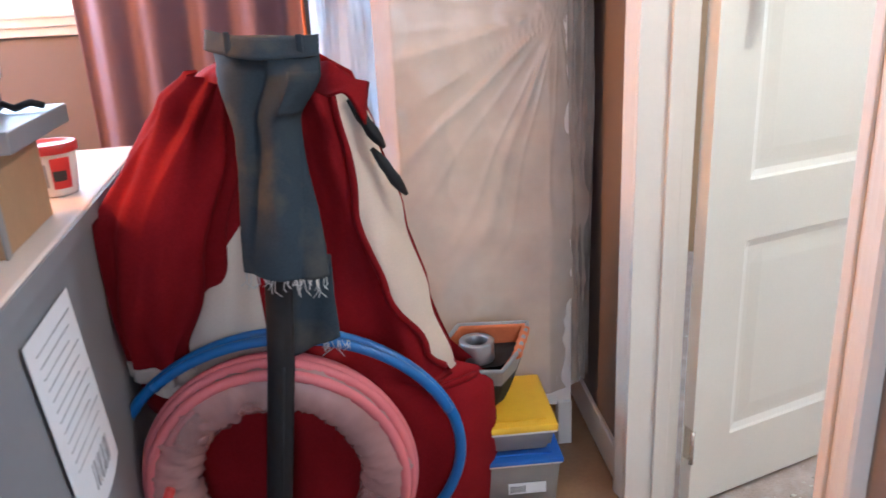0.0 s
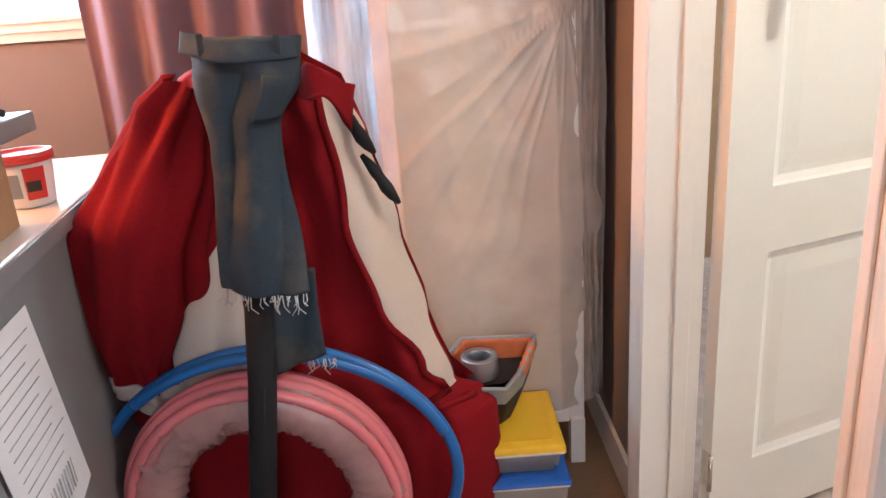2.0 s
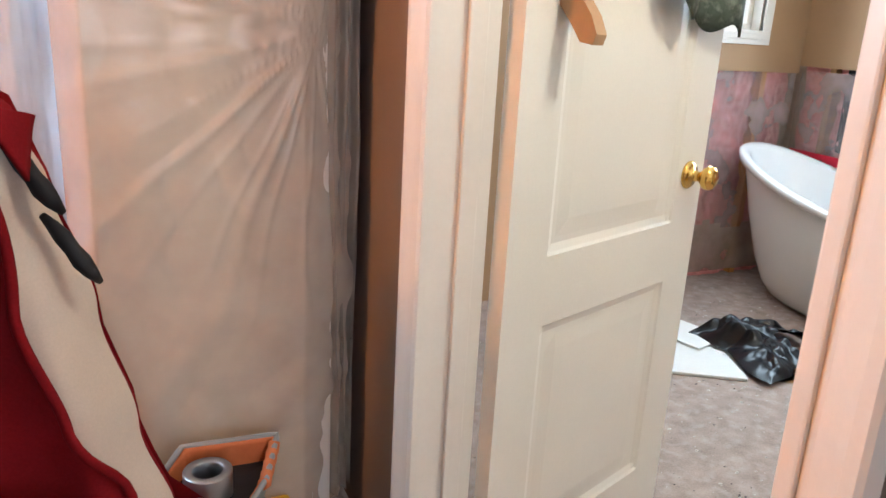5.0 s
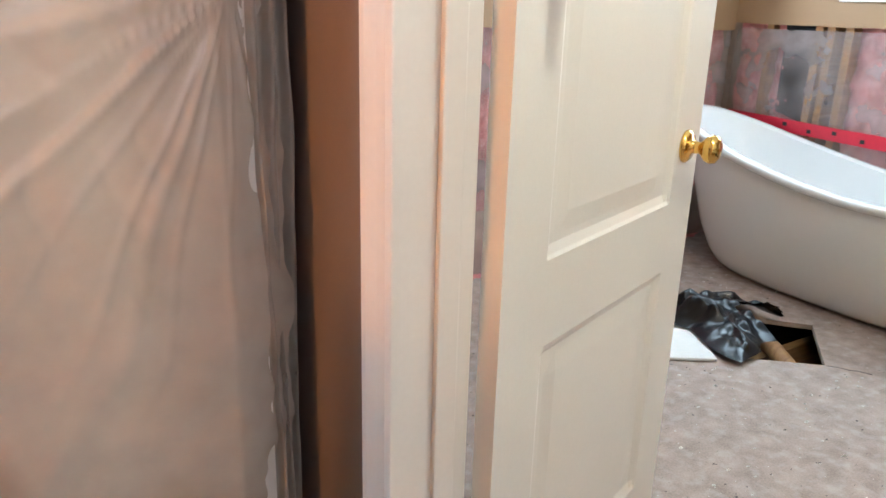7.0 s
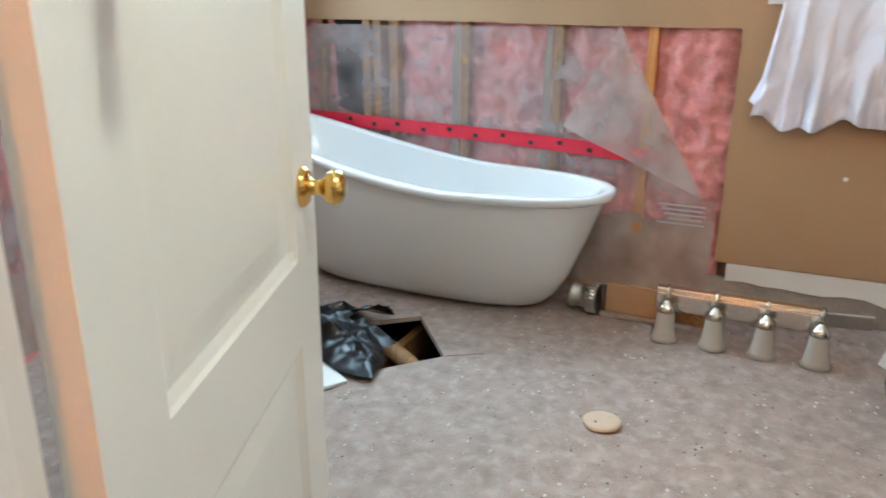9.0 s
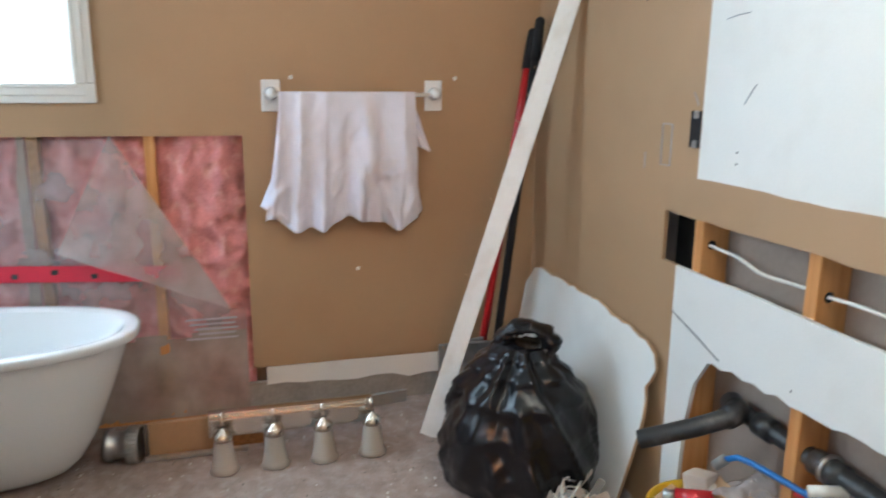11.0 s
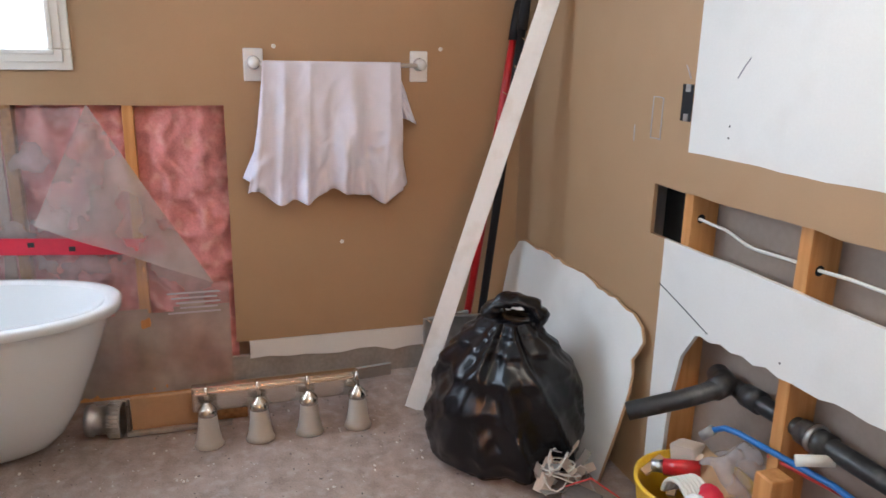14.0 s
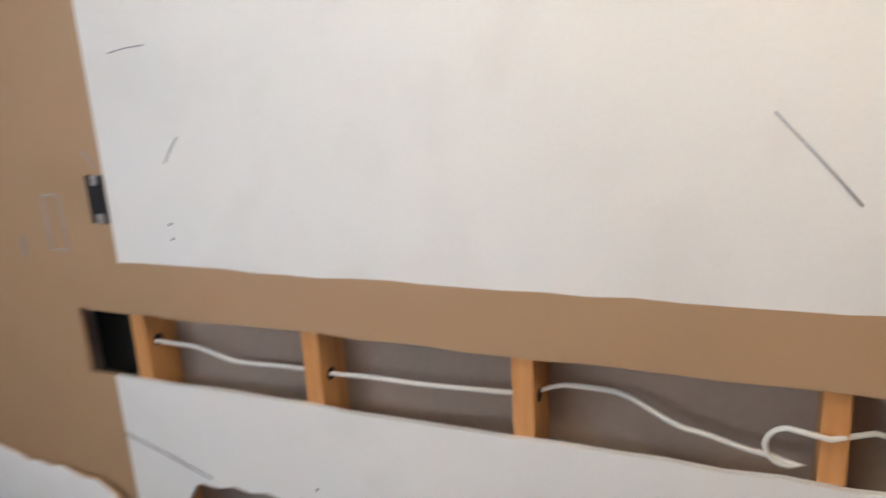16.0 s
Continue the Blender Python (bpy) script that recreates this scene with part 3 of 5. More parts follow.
for y0, s in ((H1 + 0.005, 1), (H0 - 0.005, -1)):
    moulding = ((0, 0.011), (0.004, 0.0155), (0.011, 0.0165), (0.014, 0.0125), (0.022, 0.0135), (0.034, 0.019), (0.046, 0.0225), (0.056, 0.026), (0.068, 0.026), (0.072, 0.021))
    board("casing", [(0.3855, y0)] + [(0.385 - p, y0 + s * a) for a, p in moulding] + [(0.3855, y0 + s * 0.072)], "z", 0.001, DTOP + 0.003, M_TRIM, lining)
box("casing", (0.362, H0 - 0.077, DTOP + 0.005), (0.3855, H1 + 0.077, DTOP + 0.065), M_TRIM, lining, 0.005)
bb = structure(box("baseboard", (0.372, 1.577, 0), (0.386, BN, 0.105), M_TRIM, None, 0.005), "white moulded baseboard", "baseboard")

# panelled door, hung on the far jamb and standing open
DW = 0.709
DOOR = pose(0.5154, 1.4819, 0, 0, 0, 20.2)


def make_door():
    d = thing("door_1", (0.5154, 1.4819, 0), "white panelled door standing open with a brass knob", "door", kind="structure")
    bm = bmesh.new()
    xs = [0, 0.12, 0.126, 0.14, 0.152, 0.185, DW - 0.185, DW - 0.152, DW - 0.14, DW - 0.126, DW - 0.12, DW]
    level = [0, 0, 1, 2, 3, 4, 4, 3, 2, 1, 0, 0]

    def rows(z0, z1):
        return [(z0, 0), (z0 + 0.006, 1), (z0 + 0.02, 2), (z0 + 0.032, 3), (z0 + 0.065, 4), (z1 - 0.065, 4), (z1 - 0.032, 3), (z1 - 0.02, 2), (z1 - 0.006, 1), (z1, 0)]
    zs = [(0.012, 0)] + rows(0.185, 0.695) + rows(0.838, 1.86) + [(2.03, 0)]
    dep = [0, 0.004, 0.0095, 0.0093, 0.0062]
    for side, y in ((1, -0.0), (-1, 0.035)):
        g = []
        for z, lv in zs:
            r = []
            for i, x in enumerate(xs):
                k = min(level[i], lv)
                r.append(bm.verts.new((x, y + side * dep[k], z)))
            g.append(r)
        for a, b in zip(g, g[1:]):
            for i in range(len(xs) - 1):
                bm.faces.new((a[i], a[i + 1], b[i + 1], b[i]))
        edge = [r[0] for r in g], [r[-1] for r in g], g[0], g[-1]
        if side == 1:
            first = edge
        else:
            for p, q in zip(first, edge):
                for i in range(len(p) - 1):
                    bm.faces.new((p[i], p[i + 1], q[i + 1], q[i]))
    bm.transform(DOOR @ pose(0, -0.0175, 0))
    leaf = from_bm("leaf", bm, M_DOOR, d)
    for side in (-1, 1):
        y = -0.0175 if side < 0 else 0.0175
        prof_ = [(0.0, 0), (0.032, 0), (0.033, 0.004), (0.026, 0.011), (0.013, 0.014), (0.0115, 0.03), (0.017, 0.036), (0.025, 0.043), (0.028, 0.052), (0.026, 0.062), (0.016, 0.068), (0.0, 0.07)]
        lathe("knob", prof_, (0, 0, 0), M_BRASS, d, 28, DOOR @ pose(DW - 0.072, y, 0.947, 90 * -side if side > 0 else 90))
    for z in (0.185, 1.8):
        tube("hinge", [DOOR @ Vector((-0.006, -0.022, z - 0.045)), DOOR @ Vector((-0.006, -0.022, z + 0.045))], 0.006, M_CHROME, d, 8)
        box("hinge", (-0.001, -0.012, z - 0.045), (0.002, 0.012, z + 0.045), M_CHROME, d, 0.001, DOOR)
    return d


make_door()
# wooden hook block and cloth hung on the door
hook = thing("coat_hook", DOOR @ Vector((0.22, -0.03, 1.22)), "small wooden hook block on the white door", "hook")
arm = [(-0.02, 1.40), (-0.02, 1.29), (-0.045, 1.262), (-0.068, 1.232), (-0.094, 1.228), (-0.1, 1.245), (-0.086, 1.275), (-0.062, 1.305), (-0.05, 1.34), (-0.05, 1.40)]
bracket = board("block", arm, "x", 0.085, 0.03, M_KRAFT, hook)
bracket.data.transform(DOOR)
box("plate", (0.116, -0.04, 1.275), (0.141, -0.019, 1.40), M_PAPER, hook, 0.002, DOOR)
tagged(sheet("hanging_cloth", lambda u, v: DOOR @ Vector((0.385 + 0.32 * u, -0.035 - 0.02 * math.sin(9 * u) - 0.01, 1.27 + 0.055 * (1 - u) ** 2 + 0.012 * math.sin(17 * u) + 0.6 * v)), 30, 16, M_CAMO, None, 0.006),
       "dark green patterned cloth hanging on the door", "cloth")

# outdoors beyond the windows
structure(board("backdrop", rect(-3, -1.0, 9, 6), "x", 7.5, 0.05, M_SKYGLOW), "bright white sky", "sky")
structure(board("backdrop", rect(-7, -1.0, 7.4, 6), "y", 7.5, 0.05, M_SKYGLOW), "bright white sky", "sky")
structure(board("backdrop", rect(-7, -1.0, 7.4, 6), "y", -7.5, -0.05, M_SKYGLOW), "bright white sky", "sky")
structure(board("ground", rect(-60, -60, 60, 60), "z", -2.6, -0.1, M_LEAF), "grassy ground outdoors", "ground")

# bedroom ceiling lamp behind the walker
lamp = thing("unseen_ceiling_lamp", (-2.0, 1.35, CEIL), "unseen round ceiling lamp with warm glass shade", "lamp")
lathe("base", [(0, 0), (0.16, 0), (0.165, -0.02), (0.15, -0.03)], (-2.0, 1.35, CEIL), M_BRASS, lamp)
lathe("shade", [(0.148, -0.03), (0.14, -0.07), (0.1, -0.11), (0.04, -0.13), (0, -0.132)], (-2.0, 1.35, CEIL), M_LAMPGLOW, lamp)
bulb = new("lamp_light", bpy.data.lights.new("lamp_light", "POINT"))
bulb.data.energy, bulb.data.color, bulb.data.shadow_soft_size = 128, (1.0, 0.38, 0.12), 0.12
bulb.location = (-2.0, 1.35, CEIL - 0.3)

# unseen bathroom ceiling lamp near the doorway, added to brighten door and patch
fill_lamp_b = thing("unseen_ceiling_lamp", (1.0, 0.78, CEIL), "unseen round ceiling lamp with warm glass shade", "lamp")
lathe("base", [(0, 0), (0.13, 0), (0.135, -0.02), (0.12, -0.03)], (1.0, 0.78, CEIL), M_CHROME, fill_lamp_b)
lathe("shade", [(0.118, -0.03), (0.11, -0.06), (0.08, -0.09), (0.03, -0.105), (0, -0.107)], (1.0, 0.78, CEIL), M_LAMPGLOW, fill_lamp_b)
fill_bulb_b = new("bath_fill_light", bpy.data.lights.new("bath_fill_light", "POINT"))
fill_bulb_b.data.energy, fill_bulb_b.data.color, fill_bulb_b.data.shadow_soft_size = 36, (1.0, 0.88, 0.7), 0.1
fill_bulb_b.location = (1.0, 0.78, CEIL - 0.22)


# ---- bathroom things ----
def sup(t, n):
    return math.copysign(abs(t) ** n, t)


def bathtub():
    t = thing("bathtub", (3.0, 2.35, 0), "white freestanding slipper bathtub with one high end", "bathtub")
    N = 72

    def rim_z(y):
        k = max(0, (y - 2.15) / 1.05)
        return 0.53 + 0.21 * k ** 1.6
    # outer and inner levels: share of height, half length, half width, shift towards the high end
    outer = [(0.0, 0.45, 0.08, -0.01), (0.012, 0.50, 0.118, 0.0), (0.06, 0.555, 0.156, 0.0), (0.14, 0.598, 0.188, 0.0), (0.3, 0.648, 0.226, 0.0), (0.6, 0.712, 0.272, 0.0), (0.85, 0.76, 0.294, 0.0), (0.925, 0.772, 0.3, 0.0)]
    lip = [(0.93, 0.79, 0.312, 0.0), (0.945, 0.808, 0.328, 0.0), (0.985, 0.81, 0.33, 0.0), (1.0, 0.8, 0.32, 0.0), (1.0, 0.772, 0.288, 0.0), (0.985, 0.758, 0.275, 0.0)]
    inner = [(0.85, 0.69, 0.27, 0.0), (0.6, 0.635, 0.25, -0.01), (0.35, 0.575, 0.225, -0.02), (0.2, 0.5, 0.185, -0.03), (0.165, 0.4, 0.13, -0.03), (0.16, 0.05, 0.02, -0.03)]
    for name, levels in (("shell", outer), ("rim", [outer[-1]] + lip), ("bowl", [lip[-1]] + inner)):
        bm = bmesh.new()
        rings = []
        for h, a, b, s in levels:
            ring = []
            for k in range(N):
                th = 2 * math.pi * k / N
                y = 2.385 + s + a * sup(math.cos(th), 0.82) * (1.09 if math.cos(th) > 0 else 1)
                x = 3.03 + b * sup(math.sin(th), 0.82)
                ring.append(bm.verts.new((x, y, 0.004 + h * rim_z(y))))
            rings.append(ring)
        for A, B in zip(rings, rings[1:]):
            for k in range(N):
                bm.faces.new((A[k], A[(k + 1) % N], B[(k + 1) % N], B[k]))
        if name != "rim":
            bm.faces.new(rings[0] if name == "shell" else rings[-1])
        from_bm(name, bm, M_PORCELAIN, t, True)
    return t


bathtub()


def crumpled(name, at, profile, amp, seed, squash=(1, 1), sides=110, parent=None, material=None, steps=90):
    """A full plastic sack: a turned profile pushed about by sharp folds."""
    bm = bmesh.new()
    rings = []
    hs = [p[1] for p in profile]
    for j in range(steps + 1):
        h = hs[0] + (hs[-1] - hs[0]) * j / steps
        r = lerp([(b, a) for a, b in profile], h)
        ring = []
        for k in range(sides):
            th = 2 * math.pi * k / sides
            c_, s_, q = math.cos(th), math.sin(th), h * 2.0
            d = Vector((c_ + 0.43 * q, s_ - 0.57 * q, 0.8 * q + 0.45 * c_ - 0.35 * s_))
            fold = 1 - 2 * abs(wob(d, 1.6, seed)) + 0.55 * (0.5 - abs(wob(d, 3.1, seed + 3))) + 0.3 * (0.35 - abs(wob(d, 6.3, seed + 7)))
            top = max(0, (h - hs[0]) / (hs[-1] - hs[0]) - 0.72) / 0.28
            rr = r * (1 + amp * (fold - 0.6)) + r * top * 0.1 * math.sin(9 * th + 3 * h)
            lump = 0.04 * wob(d, 1.1, seed + 11) * min(1, h * 5)
            ring.append(bm.verts.new((at[0] + squash[0] * rr * math.cos(th) + lump, at[1] + squash[1] * rr * math.sin(th), at[2] + h + 0.015 * wob(d, 3, seed) * min(1, h * 8))))
        rings.append(ring)
    for A, B in zip(rings, rings[1:]):
        for k in range(sides):
            bm.faces.new((A[k], A[(k + 1) % sides], B[(k + 1) % sides], B[k]))
    bm.faces.new(rings[0])
    bm.faces.new(rings[-1])
    return from_bm(name, bm, material or M_BAG, parent, True)


bag = thing("garbage_bag", (2.64, 0.32, 0), "full black plastic garbage bag on the subfloor", "garbage bag")
crumpled("sack", (2.6, 0.335, 0.002), [(0.21, 0), (0.262, 0.04), (0.278, 0.12), (0.262, 0.24), (0.228, 0.34), (0.17, 0.42), (0.115, 0.47), (0.085, 0.5)], 0.15, 2.0, (1.0, 0.92), parent=bag)
def bag_loop(u, v):
    a, b = 2 * math.pi * u, 2 * math.pi * v
    w = 0.026 + 0.012 * wob((3 * math.cos(a), 3 * math.sin(a), 1), 1.4) + 0.004 * math.sin(7 * a + 2 * b)
    r = 0.07 + w * math.cos(b)
    flat = 0.045 * math.sin(b) + 0.012 * wob((math.cos(a), math.sin(a), math.cos(b)), 3)
    return (2.6 + 0.5 * r * 1.15 * math.cos(a) - 0.86 * flat, 0.315 + 0.86 * r * 1.15 * math.cos(a) + 0.5 * flat, 0.505 + 0.8 * r * math.sin(a))


sheet("tied_loop", bag_loop, 60, 20, M_BAG, bag)
# black sheet over the floor hole
def bag_fn(u, v):
    x, y = 2.15 + 0.5 * u, 2.16 + 0.5 * v
    x += 0.06 * math.sin(5 * v + 1) * (u - 0.5) + 0.05 * wob((u, v, 0), 3)
    y += 0.07 * wob((u, v, 5), 3) + 0.06 * math.sin(4 * u)
    e = min(u, v, 1 - u, 1 - v) * 4
    return (x, y, 0.022 + 0.1 * min(1, e) * (0.45 + abs(wob((x, y, 1), 6)) + 0.5 * abs(wob((x, y, 3), 13))))


tagged(sheet("black_plastic_sheet", bag_fn, 60, 60, M_BAG, keep=lambda u, v: not (u > 0.55 and v < 0.5 - 0.3 * (1 - u))), "crumpled black plastic sheet beside the floor hole", "plastic sheet")
tagged(box("floor_board_offcut", (-0.16, -0.2, 0.002), (0.16, 0.2, 0.014), M_TILEWHITE, None, 0.003, pose(2.06, 2.49, 0, 0, 0, -32)), "white board offcut lying on the subfloor", "board")
tagged(box("floor_board_offcut", (-0.1, -0.13, 0.015), (0.12, 0.14, 0.026), M_TILEWHITE, None, 0.003, pose(2.16, 2.66, 0, 0, 0, 14)), "white board offcut lying on another board", "board")
tagged(tube("drain_pipe", [(2.36, 2.06, -0.1), (2.44, 2.18, -0.075), (2.52, 2.3, -0.07), (2.6, 2.46, -0.09)], 0.035, M_JOIST), "brown pipe under the sawn floor hole", "pipe")
puck = tagged(lathe("wooden_disc", [(0, 0), (0.052, 0), (0.058, 0.004), (0.058, 0.012), (0.052, 0.016), (0, 0.016)], (2.2, 1.395, 0.001), mat("pale_wood", (0.6, 0.45, 0.32), 0.7, vary=0.1, bump=0.1), None, 30), "pale round wooden disc lying on the subfloor", "disc")
lathe("screw", [(0, 0.003), (0.004, 0.002), (0.005, 0)], (2.18, 1.41, 0.0165), M_CHIPDARK, puck, 8).matrix_parent_inverse = Matrix()

# vanity light bar lying on the floor
bar = thing("vanity_light", (3.0, 1.06, 0), "nickel vanity light bar with four frosted shades on the floor", "light fixture")
box("back_plate", (2.99, 0.775, 0.09), (3.03, 1.375, 0.185), M_CHROME, bar, 0.008)
box("back_plate", (2.972, 0.78, 0.105), (2.992, 1.37, 0.17), M_CHROME, bar, 0.006)
for y in (1.322, 1.146, 0.971, 0.793):
    tube("arm", [(2.99, y, 0.12), (2.975, y, 0.165), (2.96, y, 0.2), (2.94, y, 0.212), (2.922, y, 0.2), (2.915, y, 0.16)], 0.0075, M_CHROME, bar, 10)
    lathe("cap", [(0.008, 0.165), (0.012, 0.158), (0.018, 0.152), (0.03, 0.14), (0.034, 0.125), (0.033, 0.118), (0.0, 0.118)], (2.915, y, 0.0), M_CHROME, bar, 24)
    lathe("shade", [(0.03, 0.118), (0.033, 0.1), (0.037, 0.06), (0.044, 0.02), (0.052, 0.003), (0.049, 0.003), (0.041, 0.02), (0.034, 0.06), (0.03, 0.1)], (2.915, y, 0.0), M_FROST, bar, 12)
tagged(box("cardboard_panel", (3.07, 1.34, 0.0), (3.09, 1.585, 0.135), M_KRAFT, None, 0.003, None), "worn brown board standing on edge by the wall", "board")
tagged(box("wood_strip", (3.09, 1.18, 0.0), (3.115, 1.56, 0.125), M_JOIST, None, 0.003), "dark wooden strip standing by the wall", "wood strip")
tagged(box("metal_strip", (3.035, 1.24, 0.003), (3.055, 1.6, 0.02), M_GALV, None, 0.003), "thin grey metal strip on the subfloor", "metal strip")
tagged(box("stone_tile", (-0.01, -0.3, -0.035), (0.0, 0.3, 0.035), M_TILE, None, 0.002, pose(3.2, 0.9, 0.07, 0, -25, 0) @ pose(0, 0, 0, -5)), "grey stone tile strip leaning by the light bar", "tile")
can = thing("duct_collar", (3.1, 1.67, 0), "galvanised metal duct collar lying on the floor", "duct")
lathe("collar", [(0.0, -0.05), (0.055, -0.05), (0.058, -0.03), (0.05, -0.025), (0.05, 0.02), (0.062, 0.024), (0.064, 0.07), (0.056, 0.07), (0.054, 0.03), (0, 0.02)], (3.07, 1.68, 0.066), M_GALV, can, 30, pose(0, 0, 0, 90, 0, -8))
box("bracket", (3.05, 1.59, 0.002), (3.1, 1.6, 0.12), M_CHIPDARK, can, 0.003)
for i in range(26):
    a = 2 * math.pi * i / 26
    c = Matrix.Translation((3.07, 1.68, 0.066)) @ pose(0, 0, 0, 90, 0, -8) @ Vector((0.063 * math.cos(a), 0.063 * math.sin(a), 0.047))
    box("rib", (-0.003, -0.02, -0.003), (0.003, 0.02, 0.003), M_GALV, can, 0.001, Matrix.Translation(c) @ pose(0, 0, 0, 0, 0, -8))

# towel bar and shirt
tb = thing("towel_bar", (FAR, 0.77, 1.29), "white ceramic towel bar mounts on the tan wall", "towel bar")
for y in (1.087, 0.452):
    box("plate", (FAR - 0.014, y - 0.036, 1.232), (FAR - 0.001, y + 0.036, 1.352), M_PORCELAIN, tb, 0.006)
    tube("post", [(FAR - 0.012, y, 1.3), (FAR - 0.04, y, 1.302), (FAR - 0.058, y - 0.0, 1.297), (FAR - 0.066, y, 1.288)], 0.02, M_PORCELAIN, tb, 14, radii=[0.026, 0.021, 0.02, 0.012])
tube("rod", [(FAR - 0.055, 0.452, 1.297), (FAR - 0.055, 1.087, 1.297)], 0.008, M_PORCELAIN, tb, 10)
shirt = thing("t_shirt", (FAR - 0.06, 0.8, 1.3), "pale lilac cotton shirt hung over the towel bar", "shirt")


def shirt_fn(u, v):
    y = 1.06 - 0.52 * u
    spread = v ** 1.3
    y = 0.8 + (y - 0.8) * (1 + 0.16 * spread) + 0.03 * spread
    bottom = 0.80 + 0.022 * math.sin(11 * u + 1.6) + 0.012 * math.sin(27 * u)
    z = 1.309 - (1.309 - bottom) * v
    amp = 0.006 + 0.042 * v
    f = (1 - 2 * abs(math.sin(15 * u + 2.2 * v * (u - 0.5) + 1.3 * math.sin(5 * u)))) + 0.6 * math.sin(51 * u - 4 * v) * v + 1.6 * wob((u * 5, v * 1.6, 1), 2) + 1.1 * (0.4 - abs(wob((u * 4 + v * 2, v * 3 - u, 5), 2.2)))
    return (FAR - 0.068 - 0.4 * amp - amp * 0.8 * f * 0.6 - 0.02 * math.sin(math.pi * v), y, z)


sheet("front", shirt_fn, 90, 60, M_SHIRT, shirt, 0.002)
sheet("back", lambda u, v: (FAR - 0.066 + 0.03 * min(1, 6 * v), 1.06 - 0.52 * u, 1.309 - 0.33 * v), 30, 12, M_SHIRT, shirt)
for s, (y0, z0, y1, z1, w) in enumerate(((1.05, 1.06, 1.105, 0.86, 0.08), (0.56, 1.06, 0.548, 0.82, 0.085), (0.545, 1.24, 0.50, 1.085, 0.06))):
    def sleeve(u, v, y0=y0, z0=z0, y1=y1, z1=z1, w=w):
        y = y0 + (y1 - y0) * v + (u - 0.5) * w * (0.35 + 0.65 * v)
        return (FAR - 0.05 - 0.022 * math.sin(math.pi * u) * (0.4 + v) - 0.008 * math.sin(13 * u + 5 * v), y, z0 + (z1 - z0) * v + 0.03 * (u - 0.5) * v * (1 if s != 1 else -1))
    sheet("sleeve", sleeve, 18, 24, M_SHIRT, shirt, 0.002)

# leaning board, poles and tool heads in the corner
foot, head = Vector((2.99, 0.555, 0.004)), Vector((2.95, 0.022, 1.745))
d = (head - foot).normalized()
eye_side = Vector((-0.86, 0.5, 0))
across = d.cross(eye_side).normalized()
out = across.cross(d).normalized()
bm = bmesh.new()
bmesh.ops.create_cube(bm, size=1)
for v in bm.verts:
    s = v.co.copy()
    v.co = foot + d * ((s.z + 0.5) * (head - foot).length) + across * s.x * 0.066 + out * s.y * 0.02
bmesh.ops.bevel(bm, geom=list(bm.edges), offset=0.002, segments=2, affect="EDGES")
plank = from_bm("leaning_board", bm, M_BOARD)
tagged(plank, "white painted wooden board leaning against the wall", "board")
nails = []
for i in range(16):
    k = 0.08 + 0.055 * i
    p = foot + d * ((head - foot).length * k) - across * 0.037
    nails.append(tube("splinter", [p, p - across * (0.008 + 0.006 * (i % 3)) + d * 0.006], 0.002, M_KRAFT, plank, 4))
    nails[-1].matrix_parent_inverse = Matrix()
for name, a, b, m, lab in (("red_handle_pole", (3.22, 0.30, 0.02), (3.305, 0.072, 1.4), M_REDPOLE, "long red tool handle leaning in the corner"), ("black_handle_pole", (3.19, 0.24, 0.02), (3.25, 0.06, 1.44), M_DARK, "long black tool handle leaning in the corner")):
    a, b = Vector(a), Vector(b)
    pl = thing(name, a, lab, "pole")
    tube("shaft", [a, a + (b - a) * 0.86, b], 0.0165, m, pl, 14)
    dd = (b - a).normalized()
    tube("grip", [b, b + dd * 0.08, b + dd * 0.15, b + dd * 0.16], 0.019, M_DARK, pl, 14, radii=[0.021, 0.02, 0.018, 0.01])
    box("blade", (-0.1, -0.008, 0.0), (0.1, 0.006, 0.3), M_GALV if m is M_DARK else M_TILE, pl, 0.01, Matrix.Translation(a + Vector((-0.02, 0.06, 0))) @ pose(0, 0, 0, -8, 4, 72 if m is M_DARK else 95))
# broken wallboard scrap leaning on the wall
scrap_top = [(3.33, 0.5), (3.3, 0.535), (3.27, 0.58)] + rough_line((3.25, 0.585), (2.78, 0.6), 12, 0.008, 31) + rough_line((2.74, 0.6), (2.36, 0.575), 10, 0.008, 32)
scrap = [(3.33, 0.0)] + scrap_top + [(2.3, 0.55), (2.275, 0.51), (2.29, 0.47), (2.31, 0.44), (2.29, 0.4), (2.285, 0.34), (2.3, 0.2), (2.33, 0.0)]
sc = board("wallboard_scrap", scrap, "y", 0, -0.013, M_WHITEWALL)
sc.matrix_basis = Matrix.Translation((0, 0.115, 0.004)) @ pose(0, 0, 0, 9.5)
tagged(sc, "broken white wallboard piece leaning against the tan wall", "wallboard")
edge = tube("torn_edge", [(a, -0.0065, z) for a, z in scrap[1:]], 0.0052, M_KRAFT, sc, 6)
edge.matrix_parent_inverse = Matrix()

